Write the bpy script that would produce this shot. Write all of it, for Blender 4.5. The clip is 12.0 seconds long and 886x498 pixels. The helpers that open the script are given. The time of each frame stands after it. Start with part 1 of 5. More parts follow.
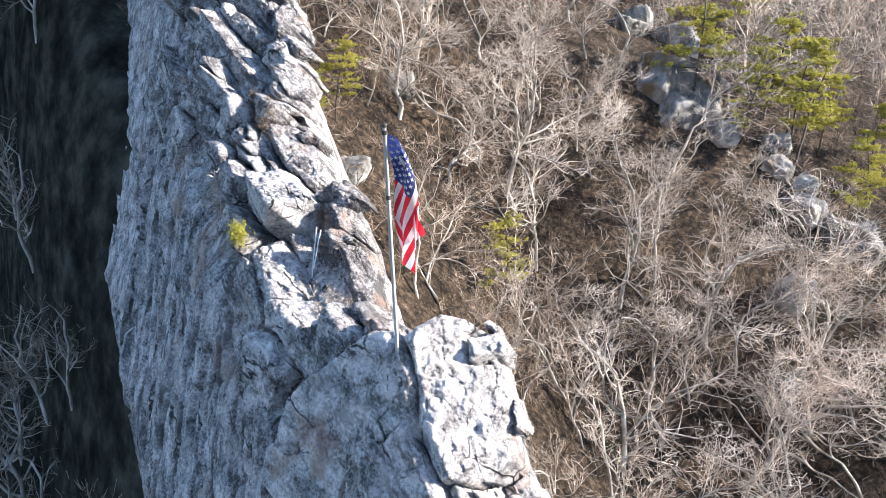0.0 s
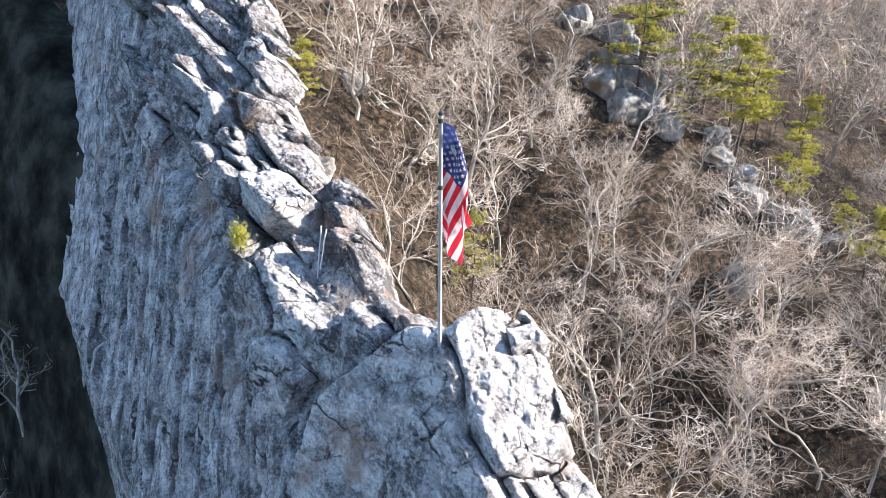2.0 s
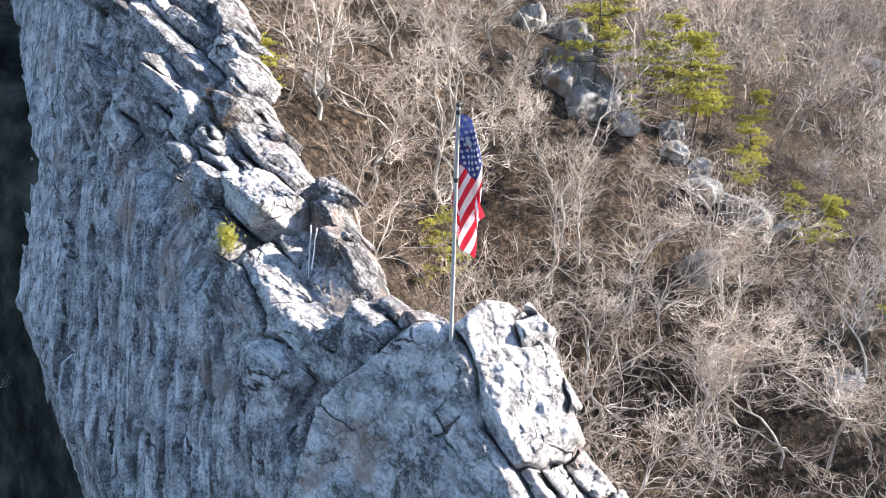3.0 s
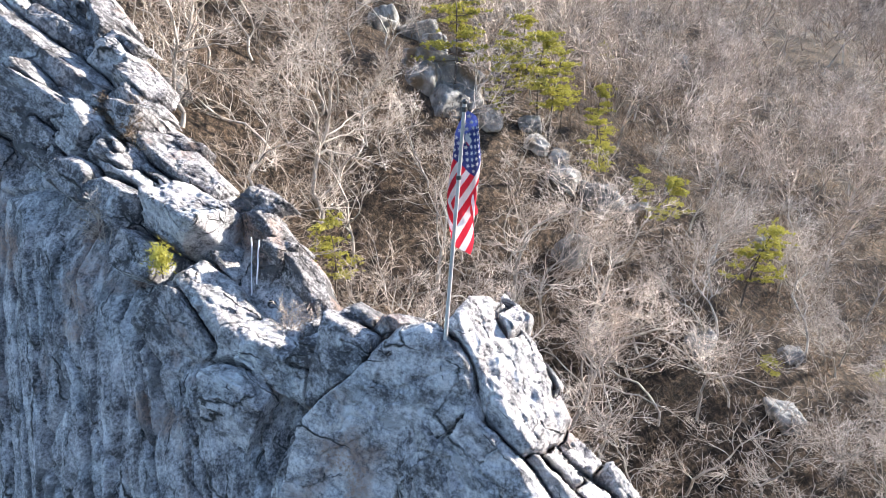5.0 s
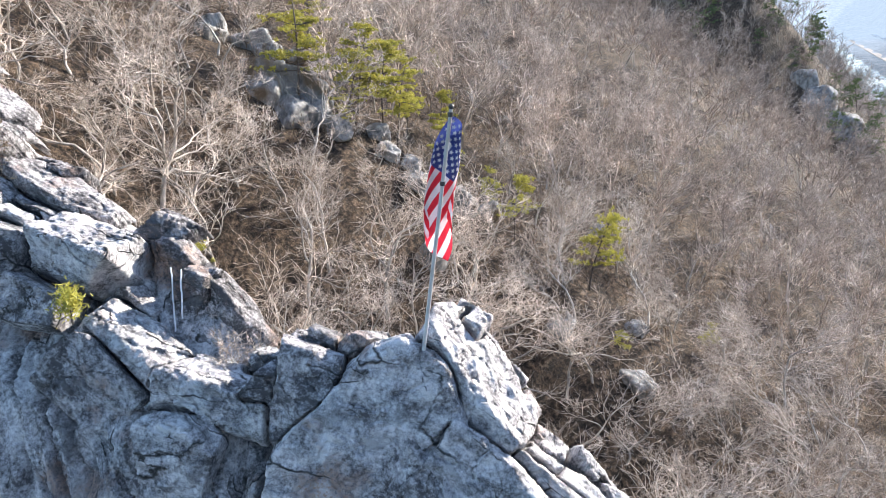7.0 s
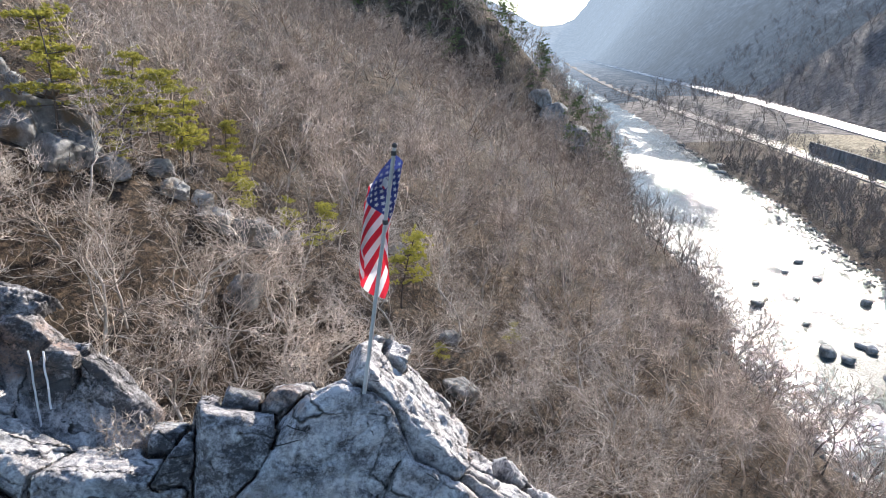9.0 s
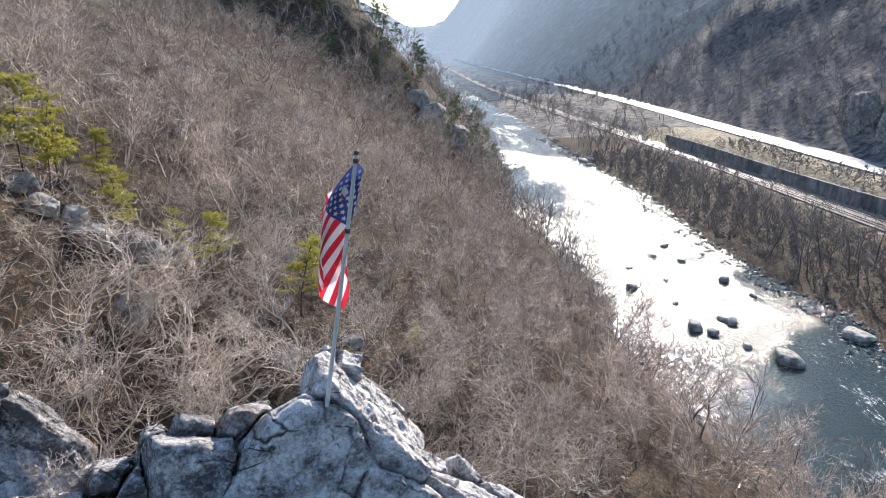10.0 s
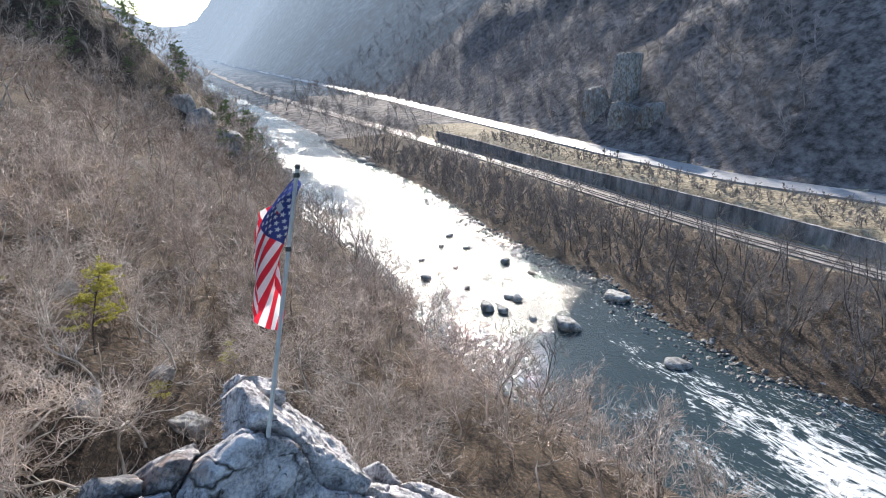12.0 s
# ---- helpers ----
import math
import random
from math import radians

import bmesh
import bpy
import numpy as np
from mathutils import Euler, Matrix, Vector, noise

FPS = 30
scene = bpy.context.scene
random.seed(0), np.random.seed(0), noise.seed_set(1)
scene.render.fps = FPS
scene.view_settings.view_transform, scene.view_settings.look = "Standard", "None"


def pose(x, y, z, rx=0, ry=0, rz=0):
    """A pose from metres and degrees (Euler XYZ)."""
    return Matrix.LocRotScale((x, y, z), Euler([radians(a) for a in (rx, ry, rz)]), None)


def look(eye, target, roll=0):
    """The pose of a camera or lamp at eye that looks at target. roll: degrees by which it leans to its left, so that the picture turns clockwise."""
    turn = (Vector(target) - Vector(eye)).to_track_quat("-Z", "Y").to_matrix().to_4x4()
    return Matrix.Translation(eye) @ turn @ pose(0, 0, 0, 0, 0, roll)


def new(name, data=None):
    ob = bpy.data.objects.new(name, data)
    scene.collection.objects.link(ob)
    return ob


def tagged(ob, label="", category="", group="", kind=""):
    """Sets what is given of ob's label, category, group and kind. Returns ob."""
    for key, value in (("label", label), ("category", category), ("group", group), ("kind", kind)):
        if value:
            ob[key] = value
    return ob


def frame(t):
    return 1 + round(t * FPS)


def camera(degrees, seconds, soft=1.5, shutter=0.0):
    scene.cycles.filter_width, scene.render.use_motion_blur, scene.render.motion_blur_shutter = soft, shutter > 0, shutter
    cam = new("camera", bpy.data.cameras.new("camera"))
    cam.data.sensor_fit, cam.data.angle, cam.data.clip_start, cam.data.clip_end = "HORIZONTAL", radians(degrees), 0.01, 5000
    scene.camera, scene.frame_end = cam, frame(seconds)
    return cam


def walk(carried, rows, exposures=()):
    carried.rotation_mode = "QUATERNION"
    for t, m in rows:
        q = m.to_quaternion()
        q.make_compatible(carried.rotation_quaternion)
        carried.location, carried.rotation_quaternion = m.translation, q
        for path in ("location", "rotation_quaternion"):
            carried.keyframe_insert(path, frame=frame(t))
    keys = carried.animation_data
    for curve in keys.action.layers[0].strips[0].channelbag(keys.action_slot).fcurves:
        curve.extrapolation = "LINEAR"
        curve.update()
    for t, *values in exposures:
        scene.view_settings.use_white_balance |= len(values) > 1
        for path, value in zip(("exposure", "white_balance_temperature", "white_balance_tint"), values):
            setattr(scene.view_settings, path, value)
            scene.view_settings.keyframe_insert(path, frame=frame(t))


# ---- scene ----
cam = camera(69.15, 12.0, 0.9)
# seconds, place, yaw, pitch, roll
ROWS = [
    (0.0, 0.000, -0.000, 46.400, -0.00, -20.74, 0.16),
    (0.5, -0.397, 0.053, 46.353, -1.11, -20.69, 0.14),
    (1.0, -0.838, 0.119, 46.307, -2.23, -20.63, 0.11),
    (1.5, -1.243, 0.133, 46.247, -3.99, -20.58, 0.00),
    (2.0, -1.660, 0.133, 46.197, -6.24, -20.52, 0.03),
    (2.5, -2.091, 0.194, 46.123, -8.53, -20.47, 0.01),
    (3.0, -2.539, 0.294, 46.082, -10.78, -20.50, -0.12),
    (5.0, -4.579, 1.017, 46.027, -25.14, -20.40, -0.01),
    (5.5, -5.033, 1.267, 45.997, -28.76, -20.35, 0.03),
    (6.0, -5.469, 1.550, 45.966, -32.43, -20.33, -0.03),
    (6.5, -5.889, 1.882, 45.970, -36.48, -20.23, -0.03),
    (8.5, -7.388, 3.591, 46.075, -56.26, -17.59, -0.09),
    (9.0, -7.686, 4.051, 46.147, -61.75, -17.62, 0.04),
    (9.5, -7.937, 4.520, 46.190, -67.23, -17.58, 0.03),
    (10.0, -8.136, 5.008, 46.215, -72.53, -17.56, -0.04),
    (10.5, -8.285, 5.510, 46.231, -77.71, -17.54, -0.06),
    (11.0, -8.407, 6.024, 46.249, -82.89, -17.52, -0.07),
    (11.5, -8.486, 6.538, 46.284, -87.89, -17.51, -0.09),
    (12.0, -8.526, 7.045, 46.307, -92.50, -17.48, -0.09),
]
walk(cam, [(t, pose(x, y, z, 90 + pitch, 0, yaw) @ pose(0, 0, 0, 0, 0, roll)) for t, x, y, z, yaw, pitch, roll in ROWS],
     exposures=[(0.0, 1.56), (3.0, 1.67), (5.5, 1.70), (6.5, 1.70), (8.5, 1.24), (9.5, 1.1), (12.0, 1.12)])

# ---- light ----
SUN_AZ, SUN_EL = radians(92), radians(24)      # clockwise from +y
world = bpy.data.worlds.new("world")
scene.world = world
world.use_nodes = True
wn = world.node_tree.nodes
sky = wn.new("ShaderNodeTexSky")
sky.sky_type, sky.sun_disc = "NISHITA", False
sky.sun_elevation, sky.sun_rotation = SUN_EL, SUN_AZ
sky.air_density, sky.dust_density, sky.ozone_density = 1.0, 0.3, 2.0
world.node_tree.links.new(sky.outputs[0], wn["Background"].inputs[0])
wn["Background"].inputs[1].default_value = 0.15
sun = new("sun", bpy.data.lights.new("sun", "SUN"))
sun.data.energy, sun.data.angle, sun.data.color = 5.0, radians(0.6), (1.0, 0.925, 0.84)
sun_dir = Vector((math.sin(SUN_AZ) * math.cos(SUN_EL), math.cos(SUN_AZ) * math.cos(SUN_EL), math.sin(SUN_EL)))
sun.matrix_world = look(sun_dir * 200, (0, 0, 0))


# ---- materials ----
def material(name, stops, scale=1.0, stretch=(1, 1, 1), rough=0.9, bump=0.3, bump_scale=None, metal=0.0, detail=8.0, island=0.0, spec=0.3, dist=0.02, second=None, grain="", cracks=0.0, grainy=0.65):
    """Noise-mixed colours (stops: position, colour) with a second, larger variation and a fine bump."""
    m = bpy.data.materials.new(name)
    m.use_nodes = True
    n, l = m.node_tree.nodes, m.node_tree.links
    b = n["Principled BSDF"]
    geo = n.new("ShaderNodeNewGeometry")
    mp = n.new("ShaderNodeMapping")
    mp.inputs["Scale"].default_value = stretch
    src = geo.outputs["Position"]
    if grain:
        at = n.new("ShaderNodeAttribute")
        at.attribute_name = grain
        src = at.outputs["Vector"]
    l.new(src, mp.inputs[0])
    no = n.new("ShaderNodeTexNoise")
    no.inputs["Scale"].default_value, no.inputs["Detail"].default_value, no.inputs["Roughness"].default_value = scale, detail, grainy
    l.new(mp.outputs[0], no.inputs["Vector"])
    ramp = n.new("ShaderNodeValToRGB")
    e = ramp.color_ramp.elements
    while len(e) < len(stops):
        e.new(0.5)
    for el, (p, c) in zip(e, stops):
        el.position, el.color = p, (*c, 1)
    fac = no.outputs["Fac"]
    if grain:
        n2, av = n.new("ShaderNodeTexNoise"), n.new("ShaderNodeMix")
        n2.inputs["Scale"].default_value, n2.inputs["Detail"].default_value, n2.inputs["Roughness"].default_value = scale * 1.5, detail, grainy
        l.new(geo.outputs["Position"], n2.inputs["Vector"])
        av.inputs["Factor"].default_value = 0.5
        l.new(fac, av.inputs["A"])
        l.new(n2.outputs["Fac"], av.inputs["B"])
        fac = av.outputs["Result"]
    l.new(fac, ramp.inputs[0])
    out = ramp.outputs[0]
    big = n.new("ShaderNodeTexNoise")
    big.inputs["Scale"].default_value, big.inputs["Detail"].default_value = scale * 0.13, 4
    l.new(geo.outputs["Position"], big.inputs["Vector"])
    hsv = n.new("ShaderNodeHueSaturation")
    mr = n.new("ShaderNodeMapRange")
    mr.inputs["From Min"].default_value, mr.inputs["From Max"].default_value = 0.3, 0.7
    mr.inputs["To Min"].default_value, mr.inputs["To Max"].default_value = 0.72, 1.22
    l.new(big.outputs["Fac"], mr.inputs[0])
    val = mr.outputs[0]
    if island:
        ad = n.new("ShaderNodeMath")
        ad.operation = "MULTIPLY_ADD"
        l.new(geo.outputs["Random Per Island"], ad.inputs[0])
        ad.inputs[1].default_value = island
        l.new(val, ad.inputs[2])
        val = ad.outputs[0]
    l.new(val, hsv.inputs["Value"])
    l.new(out, hsv.inputs["Color"])
    out = hsv.outputs[0]
    if second:
        pos, width, colour, sc2 = second
        s2 = n.new("ShaderNodeTexNoise")
        s2.inputs["Scale"].default_value, s2.inputs["Detail"].default_value = sc2, 6
        l.new(mp.outputs[0], s2.inputs["Vector"])
        m2 = n.new("ShaderNodeMapRange")
        m2.inputs["From Min"].default_value, m2.inputs["From Max"].default_value = pos, pos + width
        l.new(s2.outputs["Fac"], m2.inputs[0])
        mix = n.new("ShaderNodeMix")
        mix.data_type = "RGBA"
        l.new(m2.outputs[0], mix.inputs["Factor"])
        l.new(out, mix.inputs["A"])
        mix.inputs["B"].default_value = (*colour, 1)
        out = mix.outputs["Result"]
    crack = None
    if cracks:
        # dirt-filled joints
        wv, ws, vo, cr = n.new("ShaderNodeTexNoise"), n.new("ShaderNodeVectorMath"), n.new("ShaderNodeTexVoronoi"), n.new("ShaderNodeMapRange")
        wv.inputs["Scale"].default_value, wv.inputs["Detail"].default_value = 1.6, 5
        l.new(geo.outputs["Position"], wv.inputs["Vector"])
        ws.operation = "MULTIPLY_ADD"
        l.new(wv.outputs["Color"], ws.inputs[0])
        ws.inputs[1].default_value = (0.55, 0.55, 0.55)
        l.new(src if grain else geo.outputs["Position"], ws.inputs[2])
        vo.feature = "DISTANCE_TO_EDGE"
        vo.inputs["Scale"].default_value = cracks
        l.new(ws.outputs[0], vo.inputs["Vector"])
        cr.inputs["From Min"].default_value, cr.inputs["From Max"].default_value = 0.002, 0.020
        br, bo, bs = n.new("ShaderNodeTexNoise"), n.new("ShaderNodeMapRange"), n.new("ShaderNodeMath")
        br.inputs["Scale"].default_value, br.inputs["Detail"].default_value = 0.9, 5
        l.new(geo.outputs["Position"], br.inputs["Vector"])
        bo.inputs["From Min"].default_value, bo.inputs["From Max"].default_value, bo.inputs["To Max"].default_value = 0.42, 0.56, 0.05
        l.new(br.outputs["Fac"], bo.inputs[0])
        bs.operation = "ADD"
        l.new(vo.outputs["Distance"], bs.inputs[0])
        l.new(bo.outputs[0], bs.inputs[1])
        l.new(bs.outputs[0], cr.inputs[0])
        mx = n.new("ShaderNodeMix")
        mx.data_type = "RGBA"
        mx.inputs["A"].default_value = (0.07, 0.066, 0.062, 1)
        l.new(cr.outputs[0], mx.inputs["Factor"])
        l.new(out, mx.inputs["B"])
        out, crack = mx.outputs["Result"], cr.outputs[0]
    l.new(out, b.inputs["Base Color"])
    b.inputs["Roughness"].default_value, b.inputs["Metallic"].default_value = rough, metal
    b.inputs["Specular IOR Level"].default_value = spec
    if bump:
        fine = n.new("ShaderNodeTexNoise")
        fine.inputs["Scale"].default_value, fine.inputs["Detail"].default_value = bump_scale or scale * 3, 6
        fine.inputs["Roughness"].default_value = grainy
        l.new(geo.outputs["Position"] if grain else mp.outputs[0], fine.inputs["Vector"])
        bm_ = n.new("ShaderNodeBump")
        bm_.inputs["Strength"].default_value, bm_.inputs["Distance"].default_value = bump, dist
        h = fine.outputs["Fac"]
        if crack:
            sm = n.new("ShaderNodeMath")
            sm.operation = "ADD"
            l.new(h, sm.inputs[0])
            l.new(crack, sm.inputs[1])
            h = sm.outputs[0]
        l.new(h, bm_.inputs["Height"])
        l.new(bm_.outputs[0], b.inputs["Normal"])
    return m


def rock_material(name, grain="", shift=0.0, lichen_amount=0.6, stain=0.0):
    """Weathered limestone: streaks along the bed, lichen patches, specks, thin open joints, stained spots."""
    m = bpy.data.materials.new(name)
    m.use_nodes = True
    n, l = m.node_tree.nodes, m.node_tree.links
    b = n["Principled BSDF"]
    geo = n.new("ShaderNodeNewGeometry")
    pos = geo.outputs["Position"]
    bed = n.new("ShaderNodeMapping")
    if grain:
        at = n.new("ShaderNodeAttribute")
        at.attribute_name = grain
        l.new(at.outputs["Vector"], bed.inputs[0])
        bed.inputs["Scale"].default_value = (1.0, 0.75, 1.0)
    else:
        at = n.new("ShaderNodeAttribute")
        at.attribute_name = "grain"
        l.new(at.outputs["Vector"], bed.inputs[0])
        bed.inputs["Scale"].default_value = (0.45, 1.0, 1.0)
    bed = bed.outputs[0]

    def tex(vec, scale, detail=12.0, rough=0.6, warp=0.0):
        t = n.new("ShaderNodeTexNoise")
        t.inputs["Scale"].default_value, t.inputs["Detail"].default_value, t.inputs["Roughness"].default_value = scale, detail, rough
        t.inputs["Distortion"].default_value = warp
        l.new(vec, t.inputs["Vector"])
        return t.outputs["Fac"]

    def calc(op, a, c, d=None):
        t = n.new("ShaderNodeMath")
        t.operation = op
        for k, v in enumerate((a, c, d)):
            if v is None:
                continue
            if isinstance(v, (int, float)):
                t.inputs[k].default_value = v
            else:
                l.new(v, t.inputs[k])
        return t.outputs[0]

    def span(v, lo, hi):
        t = n.new("ShaderNodeMapRange")
        t.inputs["From Min"].default_value, t.inputs["From Max"].default_value = lo, hi
        l.new(v, t.inputs[0])
        return t.outputs[0]

    def blend(fac, a, c):
        t = n.new("ShaderNodeMix")
        t.data_type = "RGBA"
        l.new(fac, t.inputs["Factor"])
        for key, v in (("A", a), ("B", c)):
            if isinstance(v, tuple):
                t.inputs[key].default_value = (*v, 1)
            else:
                l.new(v, t.inputs[key])
        return t.outputs["Result"]

    streak = tex(bed, 4.2, 14, 0.66, 0.3)
    patch = tex(pos, 1.9, 14, 0.66, 0.25)
    speck = tex(pos, 15.0, 8, 0.75)
    tone = calc("MULTIPLY_ADD", streak, 0.28, calc("MULTIPLY_ADD", patch, 0.34, calc("MULTIPLY", speck, 0.38)))
    ramp = n.new("ShaderNodeValToRGB")
    e = ramp.color_ramp.elements
    stops = [(0.432, (0.10, 0.093, 0.095)), (0.466, (0.24, 0.225, 0.226)), (0.50, (0.40, 0.374, 0.372)), (0.534, (0.55, 0.518, 0.51)), (0.572, (0.72, 0.68, 0.66))]
    while len(e) < len(stops):
        e.new(0.5)
    for el, (p, c) in zip(e, stops):
        el.position, el.color = p + shift, (*c, 1)
    l.new(tone, ramp.inputs[0])
    out = ramp.outputs[0]
    cool = n.new("ShaderNodeMix")
    cool.data_type, cool.blend_type = "RGBA", "MULTIPLY"
    l.new(span(tex(pos, 0.8, 5), 0.47, 0.62), cool.inputs["Factor"])
    l.new(out, cool.inputs["A"])
    cool.inputs["B"].default_value = (0.93, 0.98, 1.0, 1)
    out = cool.outputs["Result"]
    # rust and clay stains, dark lichen
    rust = calc("MULTIPLY", span(tex(pos, 0.55, 8, 0.6), 0.585 - stain, 0.66 - stain), span(speck, 0.35, 0.6))
    out = blend(rust, out, (0.36, 0.24, 0.185))
    lichen = calc("MULTIPLY", span(tex(bed, 1.7, 12, 0.7, 0.4), 0.545, 0.60), lichen_amount)
    out = blend(lichen, out, (0.115, 0.112, 0.112))
    # joints
    warp = n.new("ShaderNodeTexNoise")
    warp.inputs["Scale"].default_value, warp.inputs["Detail"].default_value = 2.2, 6
    l.new(pos, warp.inputs["Vector"])
    sh = n.new("ShaderNodeVectorMath")
    sh.operation = "MULTIPLY_ADD"
    l.new(warp.outputs["Color"], sh.inputs[0])
    sh.inputs[1].default_value = (0.24, 0.24, 0.24)
    l.new(bed, sh.inputs[2])
    vo = n.new("ShaderNodeTexVoronoi")
    vo.feature = "DISTANCE_TO_EDGE"
    vo.inputs["Scale"].default_value = 1.15
    l.new(sh.outputs[0], vo.inputs["Vector"])
    gap = calc("ADD", vo.outputs["Distance"], calc("MULTIPLY", span(tex(pos, 0.7, 4), 0.44, 0.62), 0.05))
    v2 = n.new("ShaderNodeTexVoronoi")
    v2.feature = "DISTANCE_TO_EDGE"
    v2.inputs["Scale"].default_value = 2.6
    s2 = n.new("ShaderNodeVectorMath")
    s2.operation = "MULTIPLY_ADD"
    l.new(warp.outputs["Color"], s2.inputs[0])
    s2.inputs[1].default_value = (0.07, 0.07, 0.07)
    l.new(bed, s2.inputs[2])
    l.new(s2.outputs[0], v2.inputs["Vector"])
    hair = calc("ADD", v2.outputs["Distance"], calc("MULTIPLY", span(tex(pos, 1.0, 3), 0.38, 0.50), 0.06))
    open_ = calc("MULTIPLY", span(gap, 0.003, 0.028), span(hair, 0.002, 0.022))
    out = blend(open_, (0.055, 0.053, 0.05), out)
    l.new(out, b.inputs["Base Color"])
    b.inputs["Roughness"].default_value, b.inputs["Specular IOR Level"].default_value = 0.88, 0.25
    height = calc("MULTIPLY_ADD", tex(pos, 8.0, 10, 0.72), 0.085, calc("MULTIPLY_ADD", streak, 0.05, calc("MULTIPLY", open_, 0.04)))
    bp = n.new("ShaderNodeBump")
    bp.inputs["Strength"].default_value, bp.inputs["Distance"].default_value = 1.0, 1.0
    l.new(height, bp.inputs["Height"])
    l.new(bp.outputs[0], b.inputs["Normal"])
    return m


ROCK = rock_material("rock", shift=0.026, lichen_amount=0.7)
DARK_ROCK = rock_material("stained_rock", shift=0.044, lichen_amount=0.9, stain=0.012)
PALE_ROCK = rock_material("pale_rock", shift=-0.018, lichen_amount=0.45)
FACE = rock_material("rock_face", "grain", shift=0.006, lichen_amount=0.65)
# dark woodland floor, with the gully's deep shade put into its colour
GULLY = material("shaded_gully_floor", [(0.36, (0.010, 0.010, 0.009)), (0.5, (0.028, 0.028, 0.023)), (0.66, (0.07, 0.066, 0.054))], 0.5, rough=1.0, bump=0.6, bump_scale=4, dist=0.1)
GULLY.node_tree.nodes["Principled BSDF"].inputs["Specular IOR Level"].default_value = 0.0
LEDGE = material("ledge_rock", [(0.30, (0.06, 0.06, 0.06)), (0.48, (0.24, 0.235, 0.225)), (0.7, (0.46, 0.45, 0.43))], 1.2, (1, 1, 0.6), 0.95, 0.8, 6, dist=0.08, second=(0.55, 0.12, (0.16, 0.12, 0.08), 0.5))
WET = material("river_stone", [(0.35, (0.03, 0.03, 0.028)), (0.5, (0.12, 0.115, 0.105)), (0.68, (0.36, 0.345, 0.32))], 1.0, rough=0.7, bump=0.5, bump_scale=4, dist=0.05)
BOULDER = material("boulder_stone", [(0.35, (0.09, 0.09, 0.085)), (0.5, (0.26, 0.25, 0.23)), (0.68, (0.52, 0.50, 0.47))], 1.0, rough=0.8, bump=0.5, bump_scale=4, dist=0.05)
LITTER = material("leaf_litter", [(0.36, (0.012, 0.010, 0.008)), (0.47, (0.042, 0.031, 0.022)), (0.57, (0.13, 0.090, 0.060)), (0.68, (0.29, 0.21, 0.145))],
                  2.6, (1, 1, 1), 1.0, 1.0, 7, dist=0.25, grainy=0.8)
BARK = material("bark", [(0.3, (0.12, 0.10, 0.085)), (0.5, (0.34, 0.31, 0.275)), (0.75, (0.62, 0.59, 0.54))], 2.5, (1, 1, 0.4), 0.9, 0.3, 20, island=0.35)
TWIG = material("twig", [(0.34, (0.085, 0.064, 0.05)), (0.5, (0.27, 0.215, 0.172)), (0.66, (0.60, 0.515, 0.435))], 0.5, (1, 1, 1), 0.9, 0, island=0.75, grainy=0.75)
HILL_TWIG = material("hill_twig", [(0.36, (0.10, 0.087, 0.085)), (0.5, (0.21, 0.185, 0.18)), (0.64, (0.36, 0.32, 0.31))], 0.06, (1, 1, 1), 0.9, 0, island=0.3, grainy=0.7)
SLOPE_TWIG = material("slope_twig", [(0.34, (0.11, 0.086, 0.069)), (0.5, (0.36, 0.295, 0.243)), (0.65, (0.72, 0.63, 0.545))], 0.4, (1, 1, 1), 0.9, 0, island=0.7, grainy=0.75)
PALE_TWIG = material("pale_twig", [(0.34, (0.15, 0.12, 0.096)), (0.5, (0.44, 0.373, 0.315)), (0.64, (0.80, 0.72, 0.635))], 0.35, (1, 1, 1), 0.9, 0, island=0.6, grainy=0.75)
NEEDLE = material("needles", [(0.3, (0.17, 0.19, 0.03)), (0.55, (0.33, 0.345, 0.055)), (0.8, (0.48, 0.46, 0.09))], 0.8, (1, 1, 1), 0.7, 0, island=0.3)
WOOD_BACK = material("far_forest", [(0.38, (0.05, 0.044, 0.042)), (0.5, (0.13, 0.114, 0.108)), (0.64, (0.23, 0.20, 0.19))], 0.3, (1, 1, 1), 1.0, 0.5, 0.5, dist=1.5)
BROWN_TWIG = material("brown_twig", [(0.34, (0.06, 0.043, 0.03)), (0.52, (0.17, 0.125, 0.088)), (0.68, (0.38, 0.30, 0.215))], 0.5, (1, 1, 1), 0.9, 0, island=0.6)
GREY_TWIG = material("grey_twig", [(0.3, (0.10, 0.085, 0.075)), (0.55, (0.20, 0.172, 0.155)), (0.75, (0.34, 0.30, 0.27))], 0.12, (1, 1, 1), 0.9, 0, island=0.5, grainy=0.75)
DARK_BARK = material("dark_bark", [(0.3, (0.06, 0.05, 0.042)), (0.6, (0.13, 0.11, 0.095)), (0.8, (0.2, 0.175, 0.155))], 3, (1, 1, 0.4), 0.95, 0.3, 15)
DARK_NEEDLE = material("dark_needles", [(0.3, (0.08, 0.105, 0.045)), (0.55, (0.15, 0.185, 0.075)), (0.8, (0.24, 0.26, 0.105))], 0.5, (1, 1, 1), 0.8, 0, island=0.3)
DARK_METAL = material("dark_metal", [(0.3, (0.06, 0.06, 0.06)), (0.7, (0.12, 0.115, 0.11))], 5, rough=0.5, metal=0.5, bump=0)
# haze is put into the far hills: bluish colour, glow growing with distance
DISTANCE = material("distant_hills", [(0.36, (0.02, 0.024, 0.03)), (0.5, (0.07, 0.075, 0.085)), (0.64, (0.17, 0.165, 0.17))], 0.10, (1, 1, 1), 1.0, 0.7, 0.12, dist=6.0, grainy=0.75)
